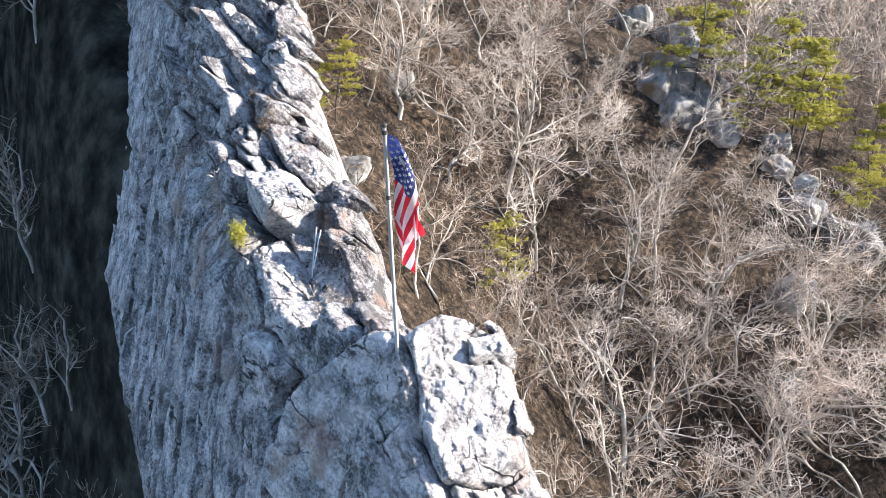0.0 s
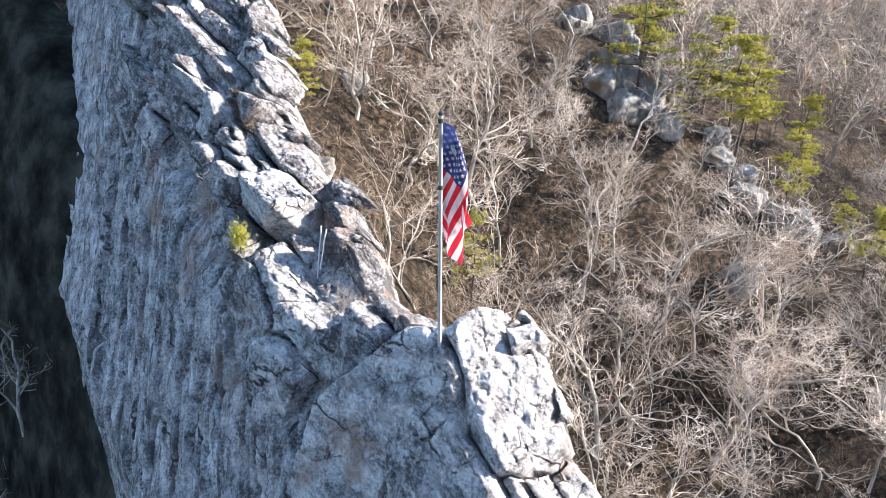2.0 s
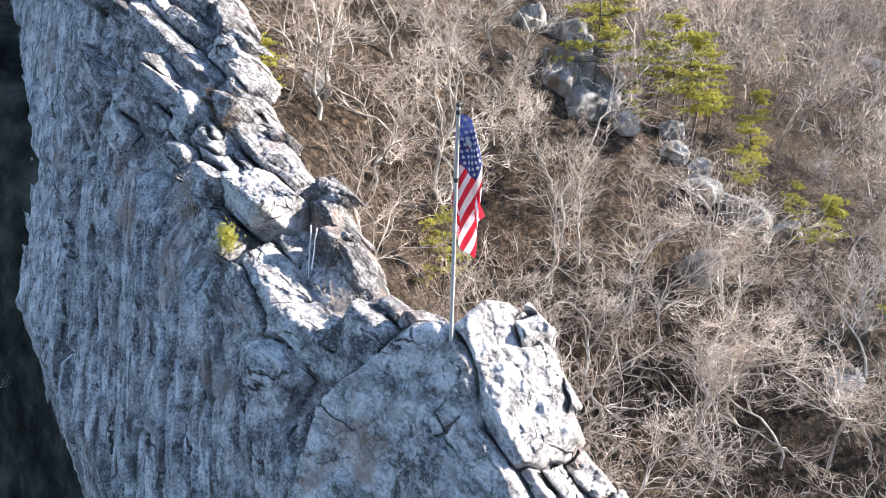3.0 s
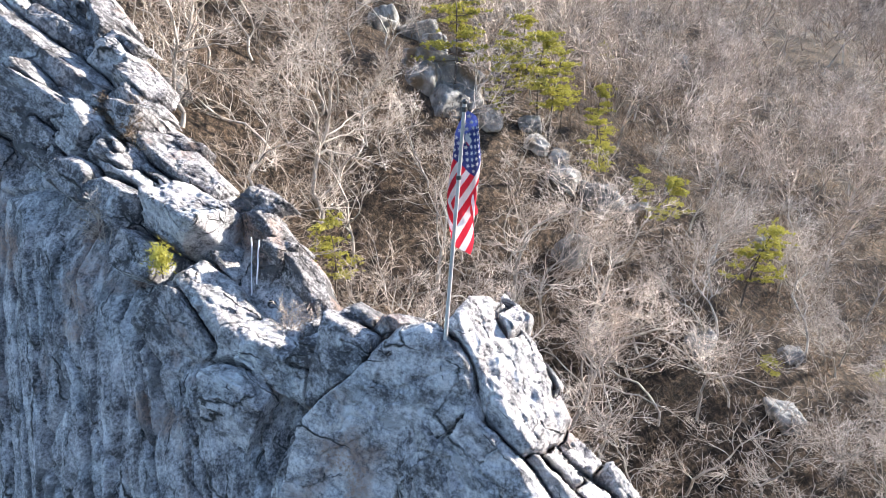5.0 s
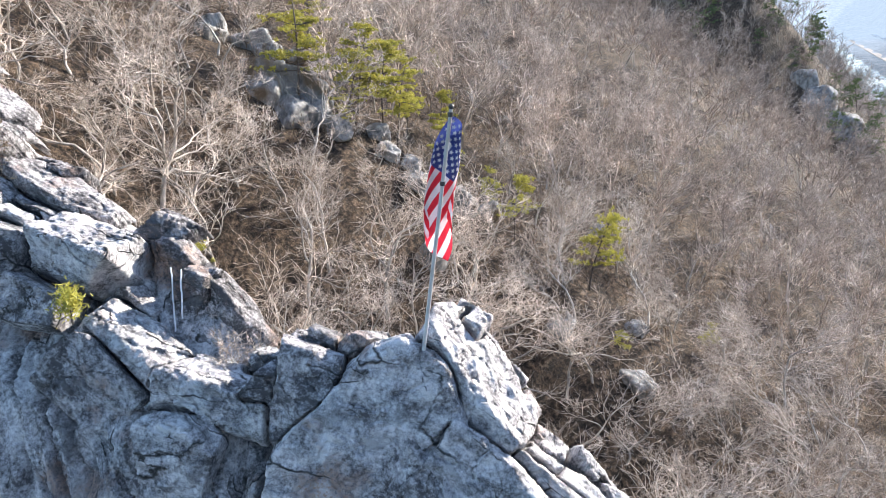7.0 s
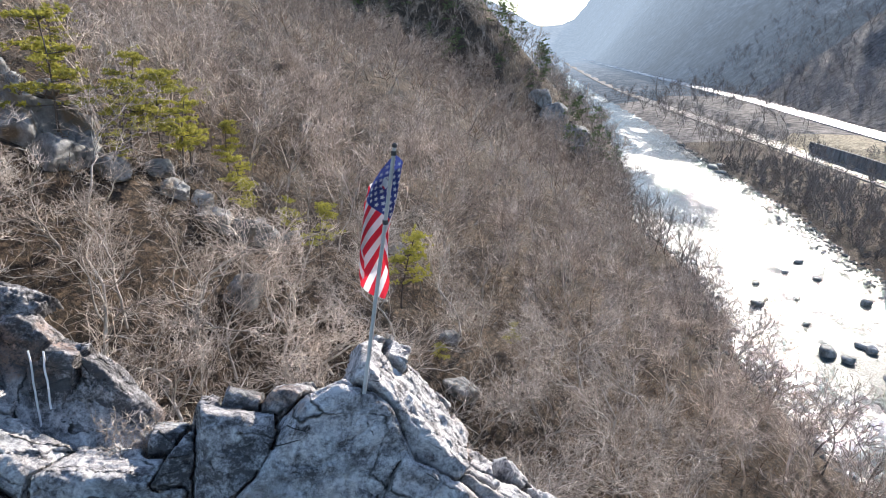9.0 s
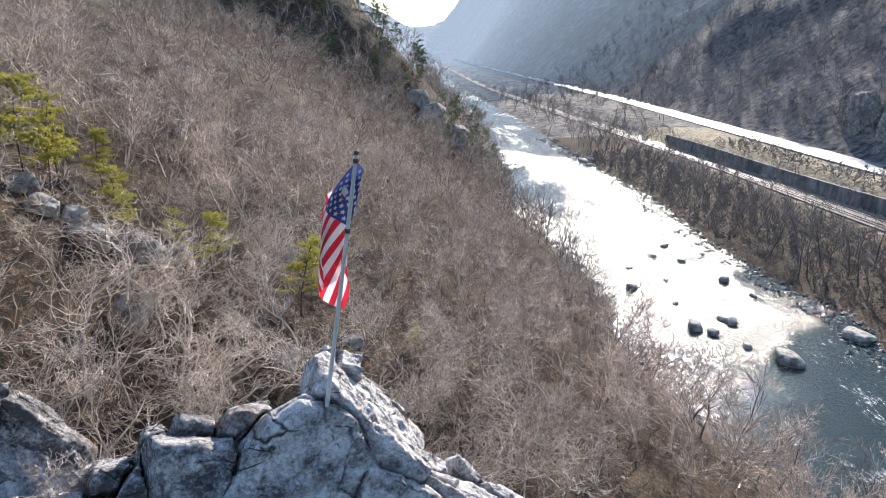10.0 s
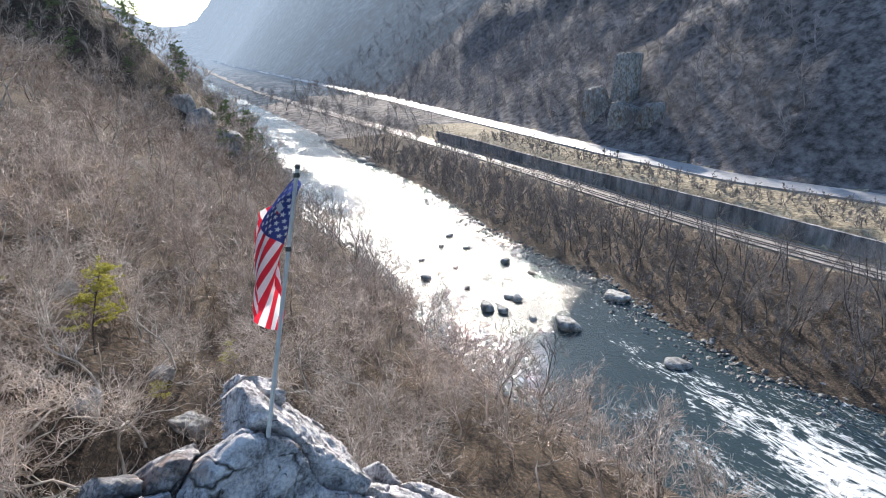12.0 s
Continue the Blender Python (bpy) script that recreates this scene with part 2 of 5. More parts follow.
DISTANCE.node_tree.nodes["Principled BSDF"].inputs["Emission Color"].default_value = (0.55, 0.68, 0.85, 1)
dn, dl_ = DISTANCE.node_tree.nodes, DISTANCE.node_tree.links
far_geo, far_len, haze_glow = dn.new("ShaderNodeNewGeometry"), dn.new("ShaderNodeVectorMath"), dn.new("ShaderNodeMapRange")
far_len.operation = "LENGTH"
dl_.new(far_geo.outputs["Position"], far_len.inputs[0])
dl_.new(far_len.outputs["Value"], haze_glow.inputs[0])
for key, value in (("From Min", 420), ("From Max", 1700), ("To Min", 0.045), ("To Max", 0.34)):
    haze_glow.inputs[key].default_value = value
dl_.new(haze_glow.outputs[0], dn["Principled BSDF"].inputs["Emission Strength"])
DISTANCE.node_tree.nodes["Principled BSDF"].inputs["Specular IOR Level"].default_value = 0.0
GRASS = material("dry_grass", [(0.35, (0.11, 0.085, 0.055)), (0.52, (0.29, 0.235, 0.155)), (0.68, (0.48, 0.41, 0.29))], 0.9, (1, 1, 1), 1.0, 0.8, 5, dist=0.1)
ASPHALT = material("road_surface", [(0.35, (0.22, 0.22, 0.225)), (0.65, (0.36, 0.36, 0.365))], 0.6, (1, 1, 1), 0.45, 0.2, 20, spec=0.5)
BALLAST = material("ballast", [(0.3, (0.15, 0.13, 0.115)), (0.55, (0.27, 0.245, 0.22)), (0.8, (0.36, 0.33, 0.30))], 3, (1, 1, 1), 0.95, 0.8, 12, dist=0.05)
CONCRETE = material("old_concrete", [(0.35, (0.07, 0.07, 0.07)), (0.5, (0.17, 0.17, 0.17)), (0.65, (0.30, 0.295, 0.29))], 0.35, (1, 1, 0.3), 0.9, 0.4, 5)
STEEL = material("rail_steel", [(0.3, (0.25, 0.2, 0.17)), (0.7, (0.4, 0.36, 0.33))], 4, rough=0.4, metal=0.8, bump=0)
POLE = material("pole_metal", [(0.3, (0.55, 0.53, 0.5)), (0.7, (0.7, 0.68, 0.65))], 5, rough=0.45, metal=0.3, bump=0.1)


def cloth_material(name, colour, see_through=0.30):
    """Thin woven nylon that lets some light through."""
    m = material(name, [(0.3, tuple(c * 0.85 for c in colour)), (0.7, colour)], 6, rough=0.55, bump=0.15, bump_scale=60)
    n, l = m.node_tree.nodes, m.node_tree.links
    b = n["Principled BSDF"]
    tr, mix = n.new("ShaderNodeBsdfTranslucent"), n.new("ShaderNodeMixShader")
    l.new(b.inputs["Base Color"].links[0].from_socket, tr.inputs["Color"])
    mix.inputs[0].default_value = see_through
    l.new(b.outputs[0], mix.inputs[1])
    l.new(tr.outputs[0], mix.inputs[2])
    l.new(mix.outputs[0], n["Material Output"].inputs["Surface"])
    return m


NEEDLE = cloth_material("needles", (0.44, 0.41, 0.09), 0.45)
RED, WHITE, BLUE = cloth_material("flag_red", (0.72, 0.03, 0.055)), cloth_material("flag_white", (0.90, 0.89, 0.88)), cloth_material("flag_blue", (0.045, 0.065, 0.24))


def water_material():
    m = bpy.data.materials.new("river_water")
    m.use_nodes = True
    n, l = m.node_tree.nodes, m.node_tree.links
    b = n["Principled BSDF"]
    b.inputs["IOR"].default_value = 1.33
    geo, at = n.new("ShaderNodeNewGeometry"), n.new("ShaderNodeAttribute")
    at.attribute_name = "rapid"
    flow = n.new("ShaderNodeMapping")
    flow.vector_type = "TEXTURE"
    flow.inputs["Rotation"].default_value = (0, 0, radians(26))
    flow.inputs["Scale"].default_value = (2.3, 1.0, 1.0)
    l.new(geo.outputs["Position"], flow.inputs[0])

    def tex(scale, detail, rough, vec, warp=0.0):
        t = n.new("ShaderNodeTexNoise")
        t.inputs["Scale"].default_value, t.inputs["Detail"].default_value, t.inputs["Roughness"].default_value = scale, detail, rough
        t.inputs["Distortion"].default_value = warp
        l.new(vec, t.inputs["Vector"])
        return t.outputs["Fac"]

    chop = n.new("ShaderNodeAttribute")
    chop.attribute_name = "chop"
    waves = tex(1.5, 6, 0.60, geo.outputs["Position"])
    fine_foam = tex(1.0, 9, 0.78, flow.outputs[0], 1.4)
    braid, away, thread, streak = n.new("ShaderNodeMath"), n.new("ShaderNodeMath"), n.new("ShaderNodeMath"), n.new("ShaderNodeMath")
    braid.operation, away.operation, thread.operation, streak.operation = "SUBTRACT", "ABSOLUTE", "MULTIPLY_ADD", "MULTIPLY_ADD"
    l.new(tex(0.34, 7, 0.62, flow.outputs[0], 1.6), braid.inputs[0])
    braid.inputs[1].default_value = 0.5
    l.new(braid.outputs[0], away.inputs[0])
    # threads of foam along the current
    l.new(away.outputs[0], thread.inputs[0])
    thread.inputs[1].default_value, thread.inputs[2].default_value = -1.6, 0.28
    l.new(fine_foam, streak.inputs[0])
    streak.inputs[1].default_value = 0.75
    l.new(thread.outputs[0], streak.inputs[2])
    streak = streak.outputs[0]
    # foam where the water is broken
    add = n.new("ShaderNodeMath")
    add.operation = "ADD"
    l.new(streak, add.inputs[0])
    l.new(at.outputs["Fac"], add.inputs[1])
    foam = n.new("ShaderNodeMapRange")
    foam.inputs["From Min"].default_value, foam.inputs["From Max"].default_value = 0.78, 0.95
    l.new(add.outputs[0], foam.inputs[0])
    mix = n.new("ShaderNodeMix")
    mix.data_type = "RGBA"
    mix.inputs["A"].default_value, mix.inputs["B"].default_value = (0.022, 0.036, 0.036, 1), (0.80, 0.82, 0.80, 1)
    l.new(foam.outputs[0], mix.inputs["Factor"])
    l.new(mix.outputs["Result"], b.inputs["Base Color"])
    rough = n.new("ShaderNodeMapRange")
    rough.inputs["To Max"].default_value = 0.7
    ruffle, patchy = n.new("ShaderNodeMapRange"), n.new("ShaderNodeMath")
    patchy.operation = "MULTIPLY_ADD"
    l.new(tex(0.16, 9, 0.72, flow.outputs[0], 0.6), patchy.inputs[0])
    patchy.inputs[1].default_value = 0.64
    l.new(chop.outputs["Fac"], patchy.inputs[2])
    ruffle.inputs["From Min"].default_value, ruffle.inputs["From Max"].default_value = 0.52, 0.75
    ruffle.inputs["To Min"].default_value, ruffle.inputs["To Max"].default_value = 0.07, 0.42
    l.new(patchy.outputs[0], ruffle.inputs[0])
    l.new(ruffle.outputs[0], rough.inputs["To Min"])
    l.new(foam.outputs[0], rough.inputs[0])
    l.new(rough.outputs[0], b.inputs["Roughness"])
    bp = n.new("ShaderNodeBump")
    bp.inputs["Strength"].default_value, bp.inputs["Distance"].default_value = 1.0, 1.0
    swell = n.new("ShaderNodeMath")
    swell.operation = "MULTIPLY"
    l.new(waves, swell.inputs[0])
    l.new(chop.outputs["Fac"], swell.inputs[1])
    l.new(swell.outputs[0], bp.inputs["Height"])
    l.new(bp.outputs[0], b.inputs["Normal"])
    return m


WATER = water_material()


# ---- mesh helpers ----
def mesh_of(name, verts, faces, mats, smooth=False, index=None):
    me = bpy.data.meshes.new(name)
    verts = np.asarray(verts, np.float32).reshape(-1, 3)
    faces = np.asarray(faces, np.int32)
    k = faces.shape[1]
    me.vertices.add(len(verts))
    me.vertices.foreach_set("co", verts.ravel())
    me.loops.add(faces.size)
    me.loops.foreach_set("vertex_index", faces.ravel())
    me.polygons.add(len(faces))
    me.polygons.foreach_set("loop_start", np.arange(len(faces), dtype=np.int32) * k)
    for mt in mats if isinstance(mats, (list, tuple)) else [mats]:
        me.materials.append(mt)
    if index is not None:
        me.polygons.foreach_set("material_index", np.asarray(index, np.int32))
    me.polygons.foreach_set("use_smooth", np.full(len(faces), smooth))
    me.update(calc_edges=True)
    me.validate()
    return me


def grid_faces(rows, cols, wrap=False):
    i, j = np.meshgrid(np.arange(rows - 1), np.arange(cols if wrap else cols - 1), indexing="ij")
    j2 = (j + 1) % cols
    return np.stack([i * cols + j, i * cols + j2, (i + 1) * cols + j2, (i + 1) * cols + j], -1).reshape(-1, 4)


def part(name, me, parent, label=""):
    ob = new(name, me)
    ob.parent = parent
    if label:
        tagged(ob, label)
    return ob


def vnoise(p, scale, octaves=5, seed=0.0):
    """Fractal noise, about -1 to 1, at each row of p."""
    q = np.asarray(p) * scale + seed
    return np.array([noise.fractal(v, 0.9, 2.1, octaves) for v in q.tolist()])


def smooth(a, b, x):
    t = np.clip((x - a) / (b - a), 0, 1)
    return t * t * (3 - 2 * t)


def relief(x, y, scale, octaves=4):
    """Value noise on the plan, about -1 to 1."""
    out, amp, total = 0.0, 1.0, 0.0
    for o in range(octaves):
        u, v = x * scale + 17.3 * o, y * scale - 9.1 * o
        iu, iv = np.floor(u), np.floor(v)
        fu, fv = u - iu, v - iv
        fu, fv = fu * fu * (3 - 2 * fu), fv * fv * (3 - 2 * fv)

        def h(a, b):
            t = np.sin(a * 127.1 + b * 311.7 + o * 74.7) * 43758.5453
            return 2 * (t - np.floor(t)) - 1

        top = h(iu, iv) * (1 - fu) + h(iu + 1, iv) * fu
        low = h(iu, iv + 1) * (1 - fu) + h(iu + 1, iv + 1) * fu
        out = out + amp * (top * (1 - fv) + low * fv)
        total += amp
        amp, scale = amp * 0.5, scale * 2.03
    return out / total * 1.6


# ---- the lie of the land ----
BANK_L = np.array([(-260, -230), (-60, -105), (0, -62), (40, -28), (65, -9), (89, 5), (119, 13), (140, 23), (167, 38), (260, 64), (390, 107), (700, 245), (1500, 560), (4000, 1500)], float)
BANK_R = np.array([(-260, -290), (-60, -150), (0, -102), (60, -54), (75, -42), (94, -35), (116, -31), (129, -22), (158, -10), (198, 2), (265, 30), (369, 69), (700, 205), (1500, 520), (4000, 1450)], float)
RAIL = np.array([(-260, -390), (0, -165), (70, -108), (106, -85), (134, -70), (173, -53), (237, -27), (333, 17), (463, 77), (690, 178), (1500, 485), (4000, 1400)], float)
WALL = np.array([(-260, -400), (0, -175), (70, -118), (113, -92), (162, -67), (216, -44), (291, -10), (463, 68), (690, 170), (1500, 475), (4000, 1390)], float)
ROAD = np.array([(-260, -450), (0, -225), (90, -158), (146, -113), (175, -88), (221, -67), (303, -38), (500, 30), (725, 118), (1500, 425), (4000, 1330)], float)


def side(line, x, y):
    """Signed distance from a line; positive to the left of its way."""
    best = np.full(x.shape, 1e9)
    out = np.zeros(x.shape)
    for (ax, ay), (bx, by) in zip(line[:-1], line[1:]):
        dx, dy = bx - ax, by - ay
        ln = math.hypot(dx, dy)
        t = np.clip(((x - ax) * dx + (y - ay) * dy) / ln**2, 0, 1)
        d = np.hypot(x - ax - t * dx, y - ay - t * dy)
        s = np.sign(dx * (y - ay) - dy * (x - ax))
        near = d < best - 1e-9
        best, out = np.where(near, d, best), np.where(near, d * s, out)
    return out


BASE = np.array((-0.73, 9.15))
ALONG = np.array((-0.582, 0.813))
ACROSS = np.array((-0.813, -0.582))


def land(x, y):
    x, y = np.asarray(x, float), np.asarray(y, float)
    dl, dr = side(BANK_L, x, y), -side(BANK_R, x, y)
    rail, wall, road = -side(RAIL, x, y), -side(WALL, x, y), -side(ROAD, x, y)
    bump = relief(x, y, 0.022, 5)
    # hill on the flag's side
    d = np.maximum(dl, 0)
    hill = 0.57 * d - 0.10 * np.maximum(d - 65, 0) - 0.25 * np.maximum(d - 190, 0)
    hill = hill + bump * np.clip(d * 0.06, 0, 3.5)
    spur = np.exp(-(((x - 232 - 0.15 * (y - 60)) / 30) ** 2)) * (0.50 * np.clip(dl, 0, 62))
    hill = hill + spur
    s = (x - BASE[0]) * ALONG[0] + (y - BASE[1]) * ALONG[1]
    w = (x - BASE[0]) * ACROSS[0] + (y - BASE[1]) * ACROSS[1]
    # hollow beside the crag, deep gully beyond it
    hill = hill - 8 * np.exp(-((s - 8) / 22) ** 2 - ((w + 19) / 10) ** 2)
    low = np.minimum(hill, 14 + 0.04 * np.hypot(x, y))
    hill = hill + (low - hill) * smooth(-1, 9, w) * smooth(-60, -5, s)
    # far bank, railway, wall, road, far hill
    keys = [(dr, 0.0), (rail + 5, 3.4), (rail - 5, 3.4), (wall - 0.3, 3.6), (wall - 1.2, 7.6), (road + 6.8, 8.6), (road - 9.0, 8.7)]
    right = np.zeros(x.shape)
    for (da, za), (db, zb) in zip(keys[:-1], keys[1:]):
        inside = (da > 0) & (db <= 0)
        k = np.clip(da / np.maximum(da - db, 1e-6), 0, 1)
        right = np.where(inside, za + (zb - za) * k, right)
    e = np.maximum(road - 9.0, 0)
    up = 8.8 + 0.80 * e - 0.15 * np.maximum(e - 120, 0) - 0.40 * np.maximum(e - 260, 0) + bump * np.clip(e * 0.11, 0, 12)
    up = 8.8 + (up - 8.8) * (1 + 0.7 * smooth(600, 1500, x))
    right = np.where(road - 9.0 > 0, up, right)
    z = np.where(dl > 0, hill, np.where(dr > 0, right, -1.2))
    far = np.hypot(x, y)
    return z + 125 * smooth(1900, 3000, far) - np.maximum(far - 3000, 0) * 0.05


def build_ground():
    ang = np.radians(np.linspace(0, 360, 541)[:-1])
    rad = np.r_[0.01, 2.0 * 1.027 ** np.arange(0, 289)]
    r, a = np.meshgrid(rad, ang, indexing="ij")
    x, y = r * np.cos(a) + 5, r * np.sin(a) + 15
    z = land(x, y)
    f = grid_faces(len(rad), len(ang), True)[:, ::-1]
    cx, cy = x.ravel()[f].mean(1), y.ravel()[f].mean(1)
    w = (cx - BASE[0]) * ACROSS[0] + (cy - BASE[1]) * ACROSS[1]
    kind = np.zeros(len(f), int)
    kind[((-side(BANK_R, cx, cy) > 0) & (-side(RAIL, cx, cy) > -5) & (-side(ROAD, cx, cy) < 8))] = 2
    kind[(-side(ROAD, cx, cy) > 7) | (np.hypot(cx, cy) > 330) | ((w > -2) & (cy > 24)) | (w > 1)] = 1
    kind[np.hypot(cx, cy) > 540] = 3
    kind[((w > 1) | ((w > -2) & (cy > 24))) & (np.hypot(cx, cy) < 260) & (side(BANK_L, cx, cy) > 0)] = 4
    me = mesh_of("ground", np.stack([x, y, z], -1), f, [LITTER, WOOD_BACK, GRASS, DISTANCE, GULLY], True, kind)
    tagged(new("ground", me), "steep wooded valley ground covered with brown leaf litter", "ground", kind="structure")


build_ground()


def build_water():
    for a, b in ((BANK_L, BANK_R),):
        ta = np.r_[0, np.cumsum(np.hypot(*np.diff(a, axis=0).T))]
        tb = np.r_[0, np.cumsum(np.hypot(*np.diff(b, axis=0).T))]
        u = np.linspace(0, 1, 700) ** 2.2
        pa = np.stack([np.interp(u * ta[-1], ta, a[:, k]) for k in (0, 1)], -1)
        pb = np.stack([np.interp(u * tb[-1], tb, b[:, k]) for k in (0, 1)], -1)
    v = np.linspace(-0.25, 1.25, 64)
    p = pa[:, None] * (1 - v[None, :, None]) + pb[:, None] * v[None, :, None]
    p = np.concatenate([p, np.zeros((*p.shape[:2], 1))], -1)
    me = mesh_of("water", p, grid_faces(len(p), len(v)), [WATER], True)
    x, y = p[..., 0].ravel(), p[..., 1].ravel()
    d1, a1 = ((x - 88) * 17 - (y + 25) * 38) / 41.6, (-(x - 88) * 38 - (y + 25) * 17) / 41.6
    d2, a2 = ((x - 70) * 9 - (y + 21) * 24) / 25.6, (-(x - 70) * 24 - (y + 21) * 9) / 25.6
    rapid = (0.10 + 0.07 * relief(x, y, 0.06, 3) + 0.165 * np.exp(-(d1 / (2.2 + 0.12 * np.maximum(a1, 0))) ** 2) * smooth(-2, 8, a1) + 0.12 * np.exp(-(((x - 50) / 9) ** 2) - (((y + 41) / 6) ** 2))
             + 0.13 * np.exp(-(d2 / 3.0) ** 2) * smooth(0, 6, a2) - 0.12 * np.exp(-(((x - 80) / 12) ** 2) - (((y + 12) / 10) ** 2)))
    # broken, choppy water above the boulders, a smoother pool below them
    rough_water = smooth(-2, 7, x + 0.98 * y - 77.5 + 5 * relief(x, y, 0.12, 3))
    chop = 0.10 + rough_water * (0.18 + 0.22 * relief(0.9 * x + 0.44 * y, 2.2 * (0.9 * y - 0.44 * x), 0.035, 4)) + 0.03 * relief(x, y, 0.2, 2)
    me.attributes.new("chop", "FLOAT", "POINT").data.foreach_set("value", np.clip(chop, 0.04, 1).astype(np.float32))
    me.attributes.new("rapid", "FLOAT", "POINT").data.foreach_set("value", rapid.astype(np.float32))
    tagged(new("water", me), "rippling river water glinting in low sun", "water", kind="structure")


build_water()


def strip(name, line, offset, half, z, mat, label, thick=0.3):
    """A flat band along a line, with skirts."""
    t = np.r_[0, np.cumsum(np.hypot(*np.diff(line, axis=0).T))]
    u = np.unique(np.r_[np.linspace(0, min(t[-1], 900), 220), np.linspace(min(t[-1], 900), t[-1], 40)])
    p = np.stack([np.interp(u, t, line[:, k]) for k in (0, 1)], -1)
    for _ in range(3):
        p[1:-1] = (p[:-2] + 2 * p[1:-1] + p[2:]) / 4
    d = np.gradient(p, axis=0)
    d /= np.linalg.norm(d, axis=1)[:, None]
    n = np.stack([d[:, 1], -d[:, 0]], -1)
    rows = []
    for o, dz in ((-half, -thick), (-half, 0), (half, 0), (half, -thick)):
        q = p + n * (offset + o)
        rows.append(np.c_[q, np.full(len(q), z + dz)])
    v = np.stack(rows, 1)
    return mesh_of(name, v, grid_faces(len(p), 4), [mat])


tagged(new("road", strip("road", ROAD, 0, 6.0, 9.15, ASPHALT, "", 0.7)), "sunlit pale two-lane road along the far side", "road", kind="structure")
bed = tagged(new("railway_bed", strip("railway_bed", RAIL, 0, 4.6, 3.75, BALLAST, "", 0.5)), "grey gravel railway bed with two tracks", "railway bed", kind="structure")
for o in (-2.9, -1.45, 1.45, 2.9):
    part("rail", strip("rail", RAIL, o, 0.09, 3.98, STEEL, "", 0.2), bed)


# ---- the crag ----
# along, across, height of the mass under the loose blocks of the crest
CREST = np.array([(-45, -2.0, 10), (-12, -1.8, 33), (-5, -1.6, 36.4), (-2.6, -1.4, 38.1), (-1.3, -1.2, 39.4), (-0.5, -0.9, 40.5), (0.3, -0.6, 40.7), (1.2, -0.5, 40.5), (2.3, -0.5, 40.2), (3.0, -1.0, 39.5), (3.8, -1.5, 40.2), (4.8, -1.7, 41.1),
                  (6.0, -2.1, 41.7), (7.2, -2.2, 42.2), (8.5, -2.4, 42.8), (10, -2.9, 43.6), (12, -3.5, 44.5), (14, -3.8, 45.6), (18, -4.2, 48.2), (24, -4.8, 51.5), (32, -5, 54), (60, -7, 58)], float)


def crag_point(s, w, z):
    return (BASE[0] + s * ALONG[0] + w * ACROSS[0], BASE[1] + s * ALONG[1] + w * ACROSS[1], z)


def lattice(q, octaves=4, gain=0.5):
    """Smooth value noise in space, about -1 to 1."""
    q = np.array(q, float)
    out, amp, total = np.zeros(len(q)), 1.0, 0.0
    for o in range(octaves):
        i = np.floor(q)
        f = q - i
        f = f * f * (3 - 2 * f)
        acc = 0.0
        for dx in (0, 1):
            for dy in (0, 1):
                for dz in (0, 1):
                    t = np.sin((i[:, 0] + dx) * 127.1 + (i[:, 1] + dy) * 311.7 + (i[:, 2] + dz) * 74.7 + o * 19.3) * 43758.5453
                    acc = acc + (2 * (t - np.floor(t)) - 1) * (f[:, 0] if dx else 1 - f[:, 0]) * (f[:, 1] if dy else 1 - f[:, 1]) * (f[:, 2] if dz else 1 - f[:, 2])
        out += amp * acc
        total += amp
        amp *= gain
        q = q * 2.03 + 11.7
    return out / total * 1.5


def fractures(q, gap=0.06, depth=0.30, slope=0.55):
    """Tilted facets, one to a cell, with steps and open joints between them."""
    out = np.empty(len(q))
    for i, v in enumerate(q.tolist()):
        d, pts = noise.voronoi(v)
        c = pts[0]
        a = math.sin(c[0] * 12.9 + c[1] * 78.2 + c[2] * 37.7) * 437.5
        b, e, g = a * 3.1, a * 7.7, a * 13.3
        h = a - math.floor(a) - 0.5
        t = (b - math.floor(b) - 0.5) * (v[0] - c[0]) + (e - math.floor(e) - 0.5) * (v[1] - c[1]) + (g - math.floor(g) - 0.5) * (v[2] - c[2])
        out[i] = 0.30 * h + 2 * slope * t - depth * math.exp(-(((d[1] - d[0]) / gap) ** 2))
    return out


def face_w(s, z):
    """How far out the bare face stands at a height; sheer below its lip."""
    w = 0.45 - 0.37 * (z - 41) + np.interp(s, [-6, -1, 0.4, 2.5, 4, 6, 9, 17, 30], [-0.5, -0.35, -0.30, -0.5, -0.35, -0.05, 0, -0.35, -0.9])
    lip = 3.85 - 0.098 * s
    return np.minimum(w, lip + 0.03 * (w - lip))


def mass_w(s, z):
    """The front of the mass, below the crest: a slope down from the crest until it meets the face."""
    wc, hc = np.interp(s, CREST[:, 0], CREST[:, 1]), np.interp(s, CREST[:, 0], CREST[:, 2])
    return np.minimum(wc + 0.2 + 1.25 * (hc - z), face_w(s, z))


